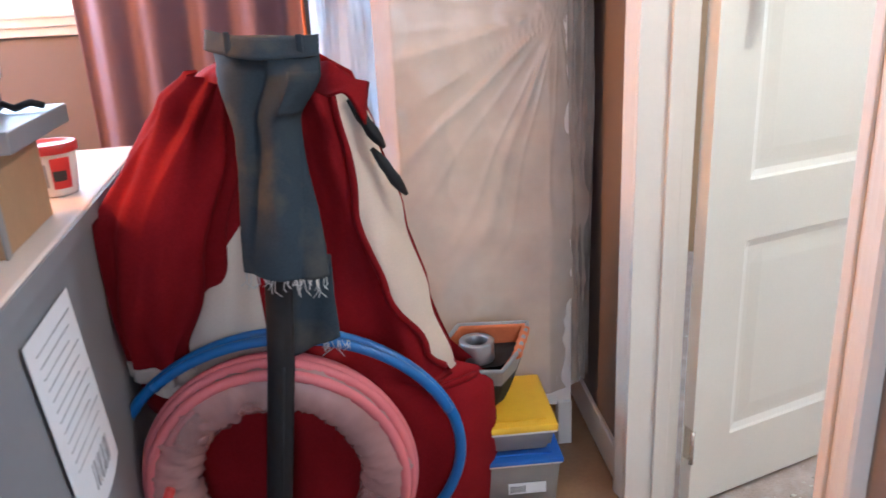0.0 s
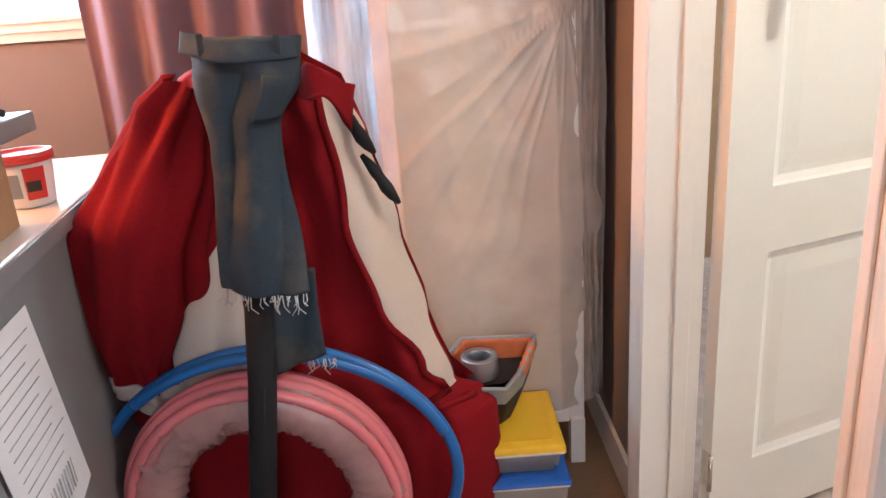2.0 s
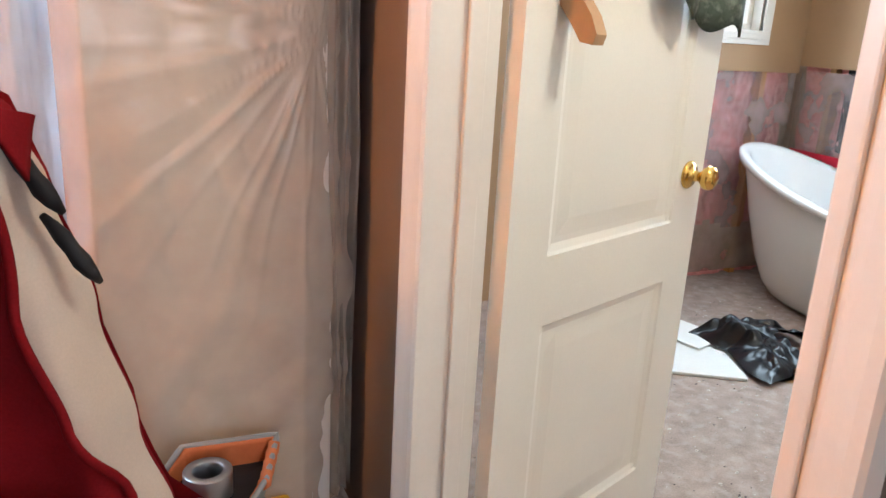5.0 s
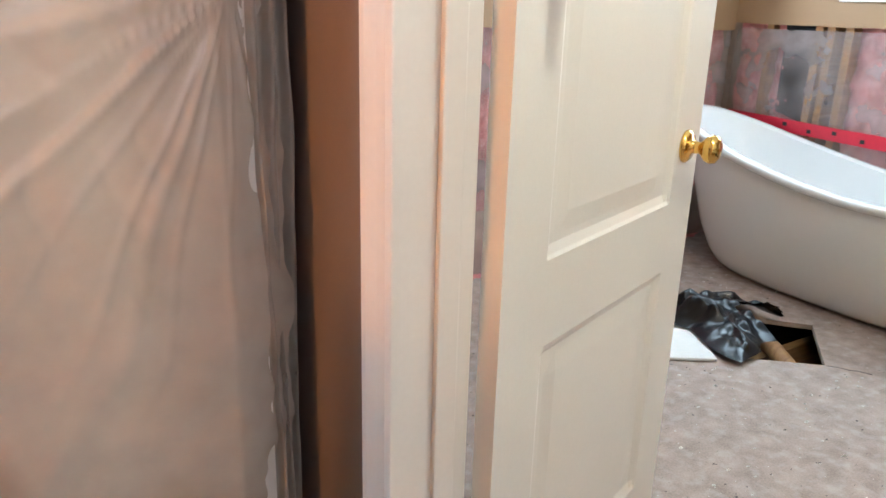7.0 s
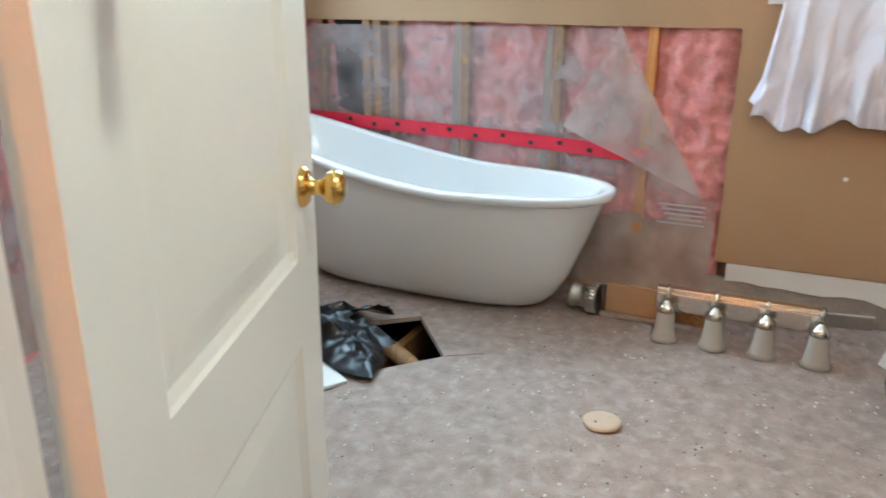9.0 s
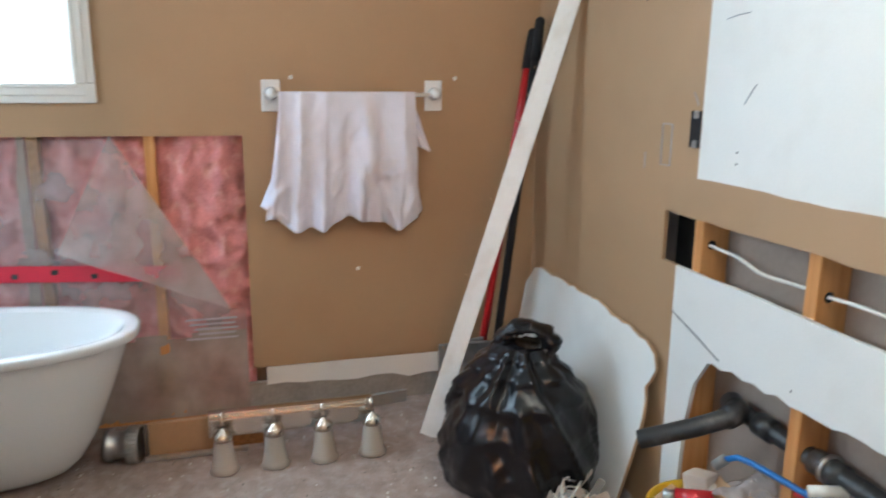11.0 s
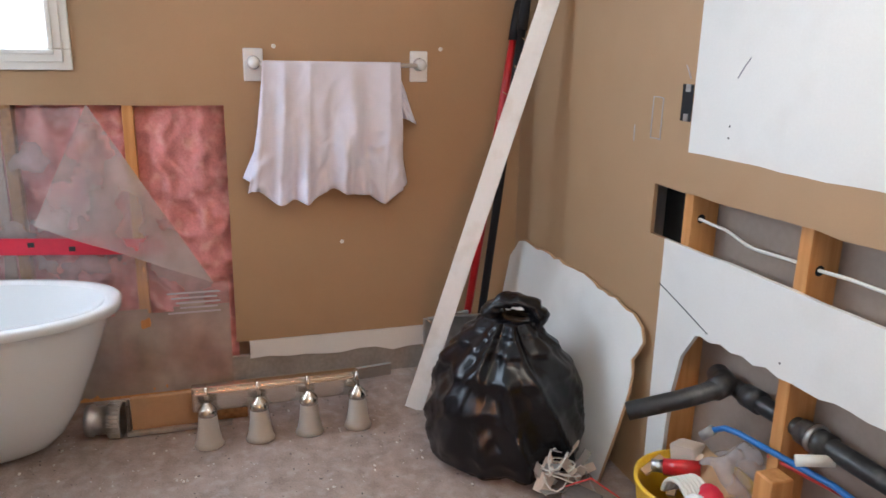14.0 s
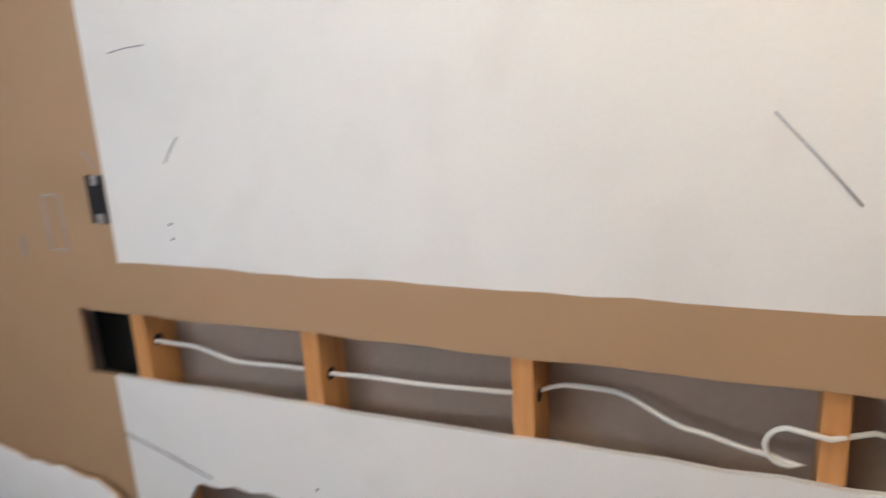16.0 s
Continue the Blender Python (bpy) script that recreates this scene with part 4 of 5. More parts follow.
# electrical box with cable in the wall slot
eb = thing("outlet_box", (2.22, 0, 1.23), "metal outlet box, its opening painted flat and dark", "outlet box", kind="structure")
# flat dark plate on the wall, standing for the shade inside the box
board("recess_shade", rect(2.192, 1.185, 2.24, 1.285), "y", 0.0025, -0.002, M_DARK, eb)
for z in (1.195, 1.275):
    box("tab", (2.203, 0.002, z - 0.01), (2.222, 0.006, z + 0.01), M_GALV, eb, 0.001)
cable = thing("wall_cable", (1.7, -0.05, 0.92), "white electric cable threaded through the studs", "cable")
pts = []
for i in range(60):
    k = i / 59
    x = 2.17 - 1.28 * k
    z = lerp([(2.17, 0.918), (2.08, 0.912), (1.95, 0.885), (1.76, 0.895), (1.6, 0.905), (1.34, 0.905), (1.25, 0.93), (1.18, 0.93), (1.05, 0.885), (0.95, 0.87), (0.89, 0.86)][::-1], x)
    pts.append((x, -0.045 + 0.012 * math.sin(9 * x), z))
pts += [(0.91 + 0.034 * math.sin(a), -0.03 + 0.004 * a, 0.892 - 0.034 * math.cos(a)) for a in [0.3 * i for i in range(11)]] + [(0.86, 0.0, 0.926), (0.8, -0.05, 0.92), (0.7, -0.06, 0.9), (0.55, -0.06, 0.9)]
tube("jacket", pts, 0.0046, M_WIRE, cable, 8)
# black discs on the studs, coloured as the shade within drilled holes
for x in (2.16, 1.72, 1.3):
    lathe("drill_hole", [(0.0, 0.001), (0.012, 0.0012), (0.013, 0)], (x, -0.045, lerp([(1.3, 0.91), (1.72, 0.895), (2.16, 0.918)], x)), M_HOLESHADE, cable, 14, pose(0, 0, 0, 0, -90))

# black drain pipe in the wall
ab = thing("drain_pipework", (1.9, -0.03, 0.4), "black plastic drain pipe with a stub out of the wall", "pipe")
tube("run", [(2.02, -0.052, 0.5), (1.93, -0.05, 0.5), (0.55, -0.045, 0.52)], 0.024, M_ABS, ab, 18)
tube("elbow", [(2.03, -0.06, 0.5), (1.98, -0.04, 0.505), (1.95, -0.02, 0.51), (1.94, 0.02, 0.505)], 0.031, M_ABS, ab, 18)
tube("stub", [(1.94, 0.0, 0.507), (1.975, 0.09, 0.47), (2.045, 0.21, 0.415)], 0.026, M_ABS, ab, 20, caps=False)
lathe("stub_mouth", [(0.026, 0), (0.0215, 0.0005), (0.0215, -0.05), (0, -0.05)], (0, 0, 0), M_ABS, ab, 20, Matrix.Translation((2.045, 0.21, 0.415)) @ Vector((0.07, 0.12, -0.055)).to_track_quat("Z", "Y").to_matrix().to_4x4())
for x in (1.87, 1.67, 1.64):
    tube("coupling", [(x + 0.03, -0.049, 0.501), (x - 0.03, -0.049, 0.503)], 0.031, M_ABS, ab, 18)
lathe("clamp", [(0.031, -0.006), (0.036, -0.006), (0.036, 0.006), (0.031, 0.006)], (1.655, -0.049, 0.503), M_GALV, ab, 20, pose(0, 0, 0, 0, 90))
bp = thing("water_pipes", (1.75, 0, 0.4), "blue and red plastic water pipes in the wall", "pipe")
tube("blue_pipe", [(1.93, 0.045, 0.375), (1.9, 0.03, 0.395), (1.86, 0.02, 0.4), (1.6, -0.03, 0.4), (1.4, -0.05, 0.38)], 0.008, M_BLUE, bp, 10)
tube("cap", [(1.945, 0.06, 0.352), (1.925, 0.045, 0.38)], 0.014, M_TILE, bp, 12)
tube("red_pipe", [(1.79, -0.02, 0.37), (1.72, -0.03, 0.375), (1.6, -0.06, 0.375)], 0.008, M_REDPLASTIC, bp, 10)
tube("white_stub", [(1.66, 0.03, 0.44), (1.62, -0.04, 0.45)], 0.014, M_WIRE, bp, 12)
bp.location += Vector((-0.03, 0, 0.035))
tagged(box("wood_block", (1.66, -0.01, 0.3), (1.72, 0.055, 0.4), M_STUD, None, 0.004), "pine block fixed beside the plumbing", "wood block")
bpy.data.objects["wood_block"].location.z = -0.3
for v in bpy.data.objects["wood_block"].data.vertices:
    v.co.z = 0.3 + (v.co.z - 0.3) * 4.0

# yellow bucket full of rubbish
bk = thing("yellow_bucket", (1.93, 0.12, 0), "yellow bucket heaped with construction rubbish", "bucket")
lathe("pail", [(0.0, 0.002), (0.105, 0.002), (0.115, 0.03), (0.148, 0.28), (0.153, 0.285), (0.153, 0.295), (0.145, 0.295), (0.14, 0.27), (0.11, 0.03)], (1.92, 0.155, 0), M_YELLOW, bk, 40)
rng = random.Random(5)
rub = thing("rubbish_heap", (1.92, 0.155, 0.28), "torn card, tape and caulk scraps in the bucket", "rubbish")
sheet("packing_card", lambda u, v: (1.8 + 0.2 * u, 0.06 + 0.1 * v + 0.03 * math.sin(3 * u), 0.29 + 0.07 * u * (1 - v) + 0.03 * math.sin(4 * u + 2 * v)), 10, 10, M_KRAFT, rub, 0.003)
sheet("clear_wrap", lambda u, v: (1.78 + 0.2 * u, 0.02 + 0.12 * v, 0.3 + 0.1 * math.sin(3.1 * u) * (1 - 0.5 * v) + 0.02 * wob((u, v, 1), 5)), 24, 24, M_POLY, rub)
tube("caulk_tube", [(1.99, 0.2, 0.3), (1.93, 0.13, 0.315)], 0.022, M_REDPOLE, rub, 14)
tube("nozzle", [(1.99, 0.2, 0.3), (2.01, 0.225, 0.297)], 0.017, M_GALV, rub, 12)
tube("rag", [(1.83, 0.17, 0.3), (1.81, 0.19, 0.32), (1.8, 0.22, 0.305)], 0.03, M_REDTAPE, rub, 12, radii=[0.02, 0.035, 0.022])
for i in range(6):
    tube("corrugated_hose", [(1.86 + 0.055 * math.cos(a) , 0.19 + 0.012 * i, 0.285 + 0.055 * math.sin(a)) for a in [math.pi * k / 10 for k in range(11)]], 0.0065, M_WIRE, rub, 8)
lathe("roll_end", [(0, 0.012), (0.028, 0.012), (0.03, 0), (0.03, -0.03)], (1.8, 0.24, 0.31), M_PAPER, rub, 22, pose(0, 0, 0, -60, 0, 30))
box("tape_core", (-0.04, -0.03, 0), (0.04, 0.03, 0.05), M_CREAM, rub, 0.01, pose(2.02, 0.1, 0.285, 0, 12, 20))
for i in range(10):
    box("scrap", (-0.035, -0.012, -0.004), (0.035, 0.012, 0.004), (M_KRAFT, M_CREAM, M_TILE)[i % 3], rub, 0.001, pose(1.92 + rng.uniform(-0.09, 0.09), 0.155 + rng.uniform(-0.09, 0.09), 0.275 + 0.012 * (i % 4), rng.uniform(-30, 30), rng.uniform(-30, 30), rng.uniform(0, 180)))
for o in (bk, rub):
    o.location += Vector((-0.055, -0.045, 0))
# tangle of plaster scraps on the floor by the bag
heap = thing("scrap_heap", (2.32, 0.27, 0), "heap of torn board strips and wire by the bag", "rubbish")
for i in range(16):
    a = rng.uniform(0, 6.28)
    box("strip", (-0.055, -0.014, -0.002), (0.055, 0.014, 0.002), M_CREAM if i % 3 else M_TILE, heap, 0.001, pose(2.31 + rng.uniform(-0.06, 0.05), 0.26 + rng.uniform(-0.09, 0.07), 0.03 + 0.006 * i, rng.uniform(-70, 70), rng.uniform(-60, 60), math.degrees(a)))
for i in range(7):
    tube("wire", [(2.3 + 0.05 * math.cos(k * 0.6 + i), 0.27 + 0.05 * math.sin(k * 0.5 + 2 * i), 0.06 + 0.012 * i + 0.01 * math.sin(k)) for k in range(10)], 0.003, M_WIRE, heap, 6)
box("carton", (-0.05, -0.04, 0), (0.05, 0.04, 0.06), M_CHIPDARK, heap, 0.004, pose(2.2, 0.24, 0.002, 0, 0, 30))
tube("red_wire", [(2.2, 0.3, 0.1), (2.19, 0.22, 0.12), (2.15, 0.16, 0.08), (2.12, 0.12, 0.05)], 0.003, M_REDPLASTIC, heap, 6)


# crumbs on the subfloor
def crumbs(name, count, size, material, seed, label):
    rg = random.Random(seed)
    bm = bmesh.new()
    for _ in range(count):
        x, y = rg.uniform(0.7, 3.2), rg.uniform(0.15, 3.0)
        if 2.1 < x < 2.8 and 1.95 < y < 2.7:
            continue
        s = size * rg.choice((0.4, 0.5, 0.7, 1.0, 1.6))
        a = rg.uniform(0, 6.28)
        ps = [bm.verts.new((x + s * rg.uniform(0.5, 1.3) * math.cos(a + k * 1.57), y + s * rg.uniform(0.3, 0.8) * math.sin(a + k * 1.57), 0.0008)) for k in range(4)]
        tip = bm.verts.new((x, y, 0.001 + s * rg.uniform(0.2, 0.6)))
        for k in range(4):
            bm.faces.new((ps[k], ps[(k + 1) % 4], tip))
    return tagged(from_bm(name, bm, material), label, "debris", kind="stuff")


crumbs("plaster_crumbs", 1400, 0.006, M_CHIP, 8, "pale plaster crumbs scattered on the subfloor")
crumbs("dark_crumbs", 1500, 0.0042, M_CHIPDARK, 9, "dark dirt crumbs scattered on the subfloor")
tagged(tube("floor_crack", [(2.42 + 0.02 * i, 2.02 - 0.03 * i + 0.01 * (i % 2), 0.0008) for i in range(5)], 0.0012, M_CHIPDARK, None, 4), "dark crack in the subfloor by the hole", "crack", kind="structure")
for i, (y, z) in enumerate(((0.765, 0.595), (0.36, 1.36), (1.01, 1.36))):
    tagged(lathe("wall_spot", [(0, 0.002), (0.006, 0.0015), (0.009, 0)], (FAR, y, z), M_WHITEWALL, None, 9, pose(0, 0, 0, 0, -90)), "small white plaster spot on tan wall", "spot", kind="structure")


# ---- bedroom things ----
# tall cabinet wrapped in plastic
cab = thing("wrapped_cabinet", (0.07, 2.05, 0), "tall white cabinet on legs wrapped in plastic", "cabinet")
box("body", (-0.15, 1.81, 0.13), (0.305, 2.3, 2.1), M_WHITELAM, cab, 0.004)
box("door_panel", (-0.145, 1.798, 0.135), (0.262, 1.811, 2.09), M_WHITELAM, cab, 0.003)
for x in (-0.15, 0.265):
    for y in (1.8, 2.26):
        box("leg", (x, y, 0), (x + 0.04, y + 0.04, 0.14), M_WHITELAM, cab, 0.003)


def wrap_fn(u, v):
    x = -0.185 + 0.53 * u
    z = 0.18 + 1.95 * v
    dx, dz = x - 0.27, z - 1.22
    r, a = math.hypot(dx, dz) + 0.02, math.atan2(dz, dx)
    bend = 1.5 * wob((x, z, 0), 3)
    ray = max(0, math.cos(13 * a + bend)) ** 10 * 0.007 * math.exp(-r * 1.3) + max(0, math.cos(31 * a + 2 * bend)) ** 6 * 0.004 * math.exp(-r * 1.8) + 0.003 * wob((x, z, 5), 3)
    edge = max(0, (x - 0.24) / 0.1)
    y = 1.784 - ray - 0.008 * abs(wob((x, z, 2), 8)) + edge * (0.05 + 0.012 * math.sin(z * 7) + 0.02 * wob((x, z, 7), 20)) + max(0, (-0.14 - x)) * 1.5
    x += edge * 0.014 * wob((1, z, 1), 9)
    return (x, y, z)


wrapping = thing("plastic_wrapping", (0.07, 1.78, 0.2), "creased clear plastic sheeting over the cabinet", "plastic sheet")
sheet("front_sheet", wrap_fn, 150, 220, M_WRAP, wrapping)


def hang_fn(u, v):
    x = -0.16 - 0.2 * u * (1 - 0.25 * v)
    z = 0.3 + 1.9 * v
    return (x, 1.86 + 0.02 * math.sin(9 * u + 2 * math.sin(2 * z)) + 0.03 * wob((u, z, 3), 5) + 0.012 * wob((u * 3, z, 8), 14) + 0.03 * u, z)


sheet("side_sheet", hang_fn, 40, 60, M_BLUEFILM, wrapping)
sheet("side_sheet", lambda u, v: Vector(hang_fn(u, v)) + Vector((0.01, 0.09, 0)), 40, 60, M_BLUEFILM, wrapping)
sheet("gathered_edge", lambda u, v: (0.296 + 0.07 * u + 0.006 * math.sin(9 * v + 4 * u), 1.80 + 0.014 * math.sin(17 * u + 5 * v) + 0.012 * wob((u * 2, v * 5, 1), 3) + 0.05 * u, 0.2 + 1.9 * v), 24, 60, M_POLYDUSTY, wrapping)

# curtain and cord
curtain = thing("curtain", (-0.85, 2.6, 0.3), "mauve pleated curtain beside the window", "curtain")
sheet("cloth", lambda u, v: (-1.2 + 0.76 * u + 0.02 * math.sin(3 * v), 2.6 + (0.032 + 0.012 * v) * math.sin(29 * u + 0.8 * math.sin(2 * v)) + 0.016 * math.sin(13 * u + 1), 2.25 - 2.0 * v), 110, 20, M_CURTAIN, curtain, 0.003)
tube("rod", [(-2.4, 2.6, 2.27), (-0.35, 2.6, 2.27)], 0.012, M_CHROME, curtain, 12)
tagged(tube("orange_cord", [(-0.42, 2.5, 2.2), (-0.415, 2.5, 1.6), (-0.41, 2.5, 1.1), (-0.405, 2.5, 0.01)], 0.006, M_ORANGE, None, 8), "orange cord hanging beside the curtain", "cord")

# grey dresser with white top
DR = pose(-0.73, 1.36, 0, 0, 0, 8.6)
dresser = thing("dresser", (-1.0, 1.36, 0), "grey dresser with a glossy white top", "dresser")
box("body", (-0.52, -1.0, 0.0), (-0.012, 0.57, 0.9), M_GREY, dresser, 0.003, DR)
box("top", (-0.54, -1.02, 0.9), (0.0, 0.59, 0.932), M_WHITELAM, dresser, 0.006, DR)
box("top_edge", (-0.002, -1.02, 0.897), (0.004, 0.59, 0.928), M_GREY, dresser, 0.001, DR)
note = thing("taped_note", DR @ Vector((0, -0.2, 0.7)), "white printed paper sheet taped on the dresser", "paper")


def note_fn(u, v):
    return DR @ Vector((-0.006 + 0.01 * math.sin(3 * u) * v, -0.5 + 0.24 * u + 0.08 * v, 0.85 - 0.36 * v - 0.0 * u))


sheet("page", note_fn, 8, 10, M_PAPER, note)
for i in range(12):
    a, b = Vector(note_fn(0.12, 0.08 + 0.055 * i)), Vector(note_fn(0.88 - 0.1 * (i % 3), 0.08 + 0.055 * i))
    tube("text_line", [a + Vector((0.003, 0, 0)), b + Vector((0.003, 0, 0))], 0.0008, M_INK, note, 4)
for i in range(9):
    a = Vector(note_fn(0.3 + 0.05 * i, 0.8))
    tube("barcode", [a + Vector((0.003, 0, 0.02)), a + Vector((0.003, 0.004, -0.03))], 0.0008 + 0.0006 * (i % 2), M_INK, note, 4)
tubp = thing("filler_tub", (-0.82, 1.42, 0.932), "white plastic tub with red lid and label", "tub")
lathe("pot", [(0, 0), (0.042, 0), (0.044, 0.004), (0.052, 0.085), (0.0, 0.085)], (-0.825, 1.425, 0.933), M_WHITELAM, tubp, 32)
lathe("lid", [(0.0, 0.096), (0.049, 0.096), (0.05, 0.1), (0.056, 0.1), (0.057, 0.084), (0.053, 0.082)], (-0.825, 1.425, 0.933), M_REDPLASTIC, tubp, 32)
for a0, a1, z0, z1, m in ((-1.75, -1.3, 0.02, 0.065, M_TILE), (-1.15, -0.4, 0.015, 0.075, M_REDPLASTIC), (-1.1, -0.6, 0.03, 0.05, M_INKBLACK)):
    k = 0.0008 if m is not M_INKBLACK else 0.0016
    sheet("label", lambda u, v: (-0.825 + (0.0445 + k + 0.095 * (z0 + (z1 - z0) * v)) * math.cos(a0 + (a1 - a0) * u), 1.425 + (0.0445 + k + 0.095 * (z0 + (z1 - z0) * v)) * math.sin(a0 + (a1 - a0) * u), 0.933 + z0 + (z1 - z0) * v), 10, 3, m, tubp)
bxs = thing("wooden_box", DR @ Vector((-0.2, -0.25, 0.932)), "plain brown wooden box on the dresser", "box")
box("case", (-0.36, -0.36, 0.933), (-0.045, -0.1, 1.085), M_KRAFT, bxs, 0.004, DR)
box("edge", (-0.046, -0.362, 0.933), (-0.043, -0.34, 1.085), M_TILE, bxs, 0.001, DR)
shelf = thing("shelf_board", DR @ Vector((-0.2, -0.2, 1.09)), "grey shelf board on the wooden box", "board")
box("slab", (-0.4, -0.38, 1.086), (0.0, -0.05, 1.118), M_GREY, shelf, 0.003, DR)
tagged(box("black_case", (-0.34, -0.33, 1.119), (-0.075, -0.12, 1.17), M_DARK, None, 0.012, DR), "black soft case on the shelf board", "case")
tagged(tube("black_strap", [DR @ Vector((-0.09 + 0.02 * k, -0.15 + 0.012 * math.sin(2.3 * k), 1.126 + 0.006 * (k % 2))) for k in range(5)], 0.006, M_DARK, None, 8), "black strap on the shelf board", "strap")
tp = thing("top_box", DR @ Vector((-0.25, -0.25, 1.17)), "white box with a dark mark, stacked on top", "box")
box("case", (-0.42, -0.4, 1.171), (-0.075, -0.1, 1.22), M_GREY, tp, 0.003, DR)
box("lid", (-0.42, -0.4, 1.2205), (-0.075, -0.1, 1.224), M_PAPER, tp, 0.001, DR)
tube("mark", [DR @ Vector(p) for p in ((-0.2, -0.3, 1.2255), (-0.15, -0.28, 1.2255), (-0.17, -0.22, 1.2255), (-0.12, -0.26, 1.2255))], 0.003, M_INKBLACK, tp, 6)


# clothes heaped on a stand: red coat with cream lining, jeans over it
LEFT = [(0.0, -0.74), (0.3, -0.75), (0.45, -0.80), (0.62, -0.795), (0.8, -0.745), (0.95, -0.675), (1.06, -0.61), (1.13, -0.55), (1.18, -0.47)]
RIGHT = [(0.0, 0.05), (0.2, 0.055), (0.36, 0.05), (0.40, 0.02), (0.43, -0.045), (0.6, -0.093), (0.8, -0.14), (1.0, -0.19), (1.1, -0.225), (1.18, -0.33)]


def coat_fn(u, v):
    z = 0.01 + 1.17 * v
    l, r = lerp(LEFT, z), lerp(RIGHT, z)
    x = l + (r - l) * u
    k = 1 - v
    fold = math.sin(19 * u + 3 * v + 1.6 * math.sin(4 * v + 3 * u)) * (0.012 + 0.03 * k) + 0.4 * math.sin(43 * u - 5 * v) * 0.014 + 0.03 * wob((x, z, 0), 4)
    bulge = math.sin(math.pi * min(1, max(0, u))) ** 0.6
    y = 1.56 - (0.1 + 0.07 * k) * bulge + fold
    y -= 0.07 * math.exp(-((x + 0.6) / 0.12) ** 2 - ((z - 0.9) / 0.35) ** 2)
    return (x, y, z)


coat = thing("hooded_coat", (-0.35, 1.5, 0), "red coat with cream lining draped over a stand", "coat")
sheet("cloth", coat_fn, 130, 130, M_RED, coat)


def on_coat(x, z, lift):
    l, r = lerp(LEFT, z), lerp(RIGHT, z)
    p = coat_fn(min(1, max(0, (x - l) / (r - l))), (z - 0.01) / 1.17)
    return Vector((x, p[1] - lift, z))


def inner_edge(z):
    return lerp([(0.42, -0.06), (0.5, -0.118), (0.66, -0.19), (0.85, -0.245), (1.1, -0.27)], z) + 0.006 * math.sin(15 * z)


def lining_fn(u, v):
    z = 0.425 + 0.675 * v
    l = inner_edge(z)
    return on_coat(l + (lerp(RIGHT, z) - 0.002 - l) * u, z, 0.008)


sheet("lining", lining_fn, 40, 90, M_CREAM, coat)
tube("seam", [on_coat(inner_edge(z), z, 0.012) for z in [1.1 - 0.0225 * i for i in range(31)]] + [on_coat(x, 0.418 - 0.1 * (x + 0.13), 0.012) for x in (-0.12, -0.08, -0.03, 0.0)], 0.008, M_RED, coat, 8)


def panel_fn(u, v):
    z = 0.84 - 0.42 * v
    a, b = -0.478 - 0.235 * v - 0.02 * math.sin(3 * v), -0.462 + 0.03 * v
    return on_coat(a + (b - a) * u, z - 0.05 * u * v + 0.05 * v, 0.01)


sheet("lining", panel_fn, 40, 60, M_CREAM, coat)
sheet("back", lambda u, v: (lerp(LEFT, 1.17 * v) * (1 - u) + lerp(RIGHT, 1.17 * v) * u, 1.57 + 0.14 * math.sin(math.pi * u) * (1.1 - v), 0.01 + 1.17 * v), 20, 20, M_RED, coat)


def sleeve_fn(u, v):
    a = math.pi * (1.15 * u - 0.08)
    c = Vector((-0.5 - 0.195 * v - 0.035 * math.sin(3 * v), 1.46 - 0.06 * math.sin(3 * v), 1.13 - 0.6 * v))
    r = lerp([(0, 0.035), (0.08, 0.07), (0.25, 0.1), (0.55, 0.115), (1, 0.08)], v)
    wr = 0.008 * math.sin(16 * v + 4 * u) + 0.02 * (0.6 - abs(math.sin(3.4 * a + 2.6 * v + 0.6 * math.sin(6 * v)))) + 0.009 * math.sin(9 * a - 4 * v)
    return c + Vector((-(r + wr) * math.cos(a), -(r + wr) * 0.75 * math.sin(a), 0.02 * math.cos(a)))


sheet("sleeve", sleeve_fn, 80, 80, M_RED, coat)
sheet("cuff", lambda u, v: Vector(sleeve_fn(u, 0.97 + 0.06 * v)) + Vector((0, -0.006, 0)), 30, 4, M_CREAM, coat, 0.004)
sheet("collar", lambda u, v: (-0.3 + 0.108 * u - 0.012 * v * u, 1.44 - 0.05 * math.sin(math.pi * u) - 0.03 * v, 1.13 - 0.03 * u * u + 0.025 * math.sin(3.1 * u) - 0.058 * v * (0.5 + 0.6 * u) + 0.012 * math.sin(7 * u + 3 * v)), 20, 14, M_RED, coat, 0.006)
glv = thing("dark_gloves", (-0.17, 1.5, 0.95), "dark gloves hanging beside the coat", "gloves")
for (x, z), r in (((-0.205, 1.02), 0.014), ((-0.165, 0.915), 0.013)):
    tube("glove", [(x - 0.035 + 0.011 * k, 1.5 + 0.008 * math.sin(k), z + 0.05 - 0.017 * k) for k in range(7)], r, M_DARK, glv, 14, radii=[r * q for q in (0.4, 0.7, 0.95, 0.85, 1.05, 0.8, 0.35)])



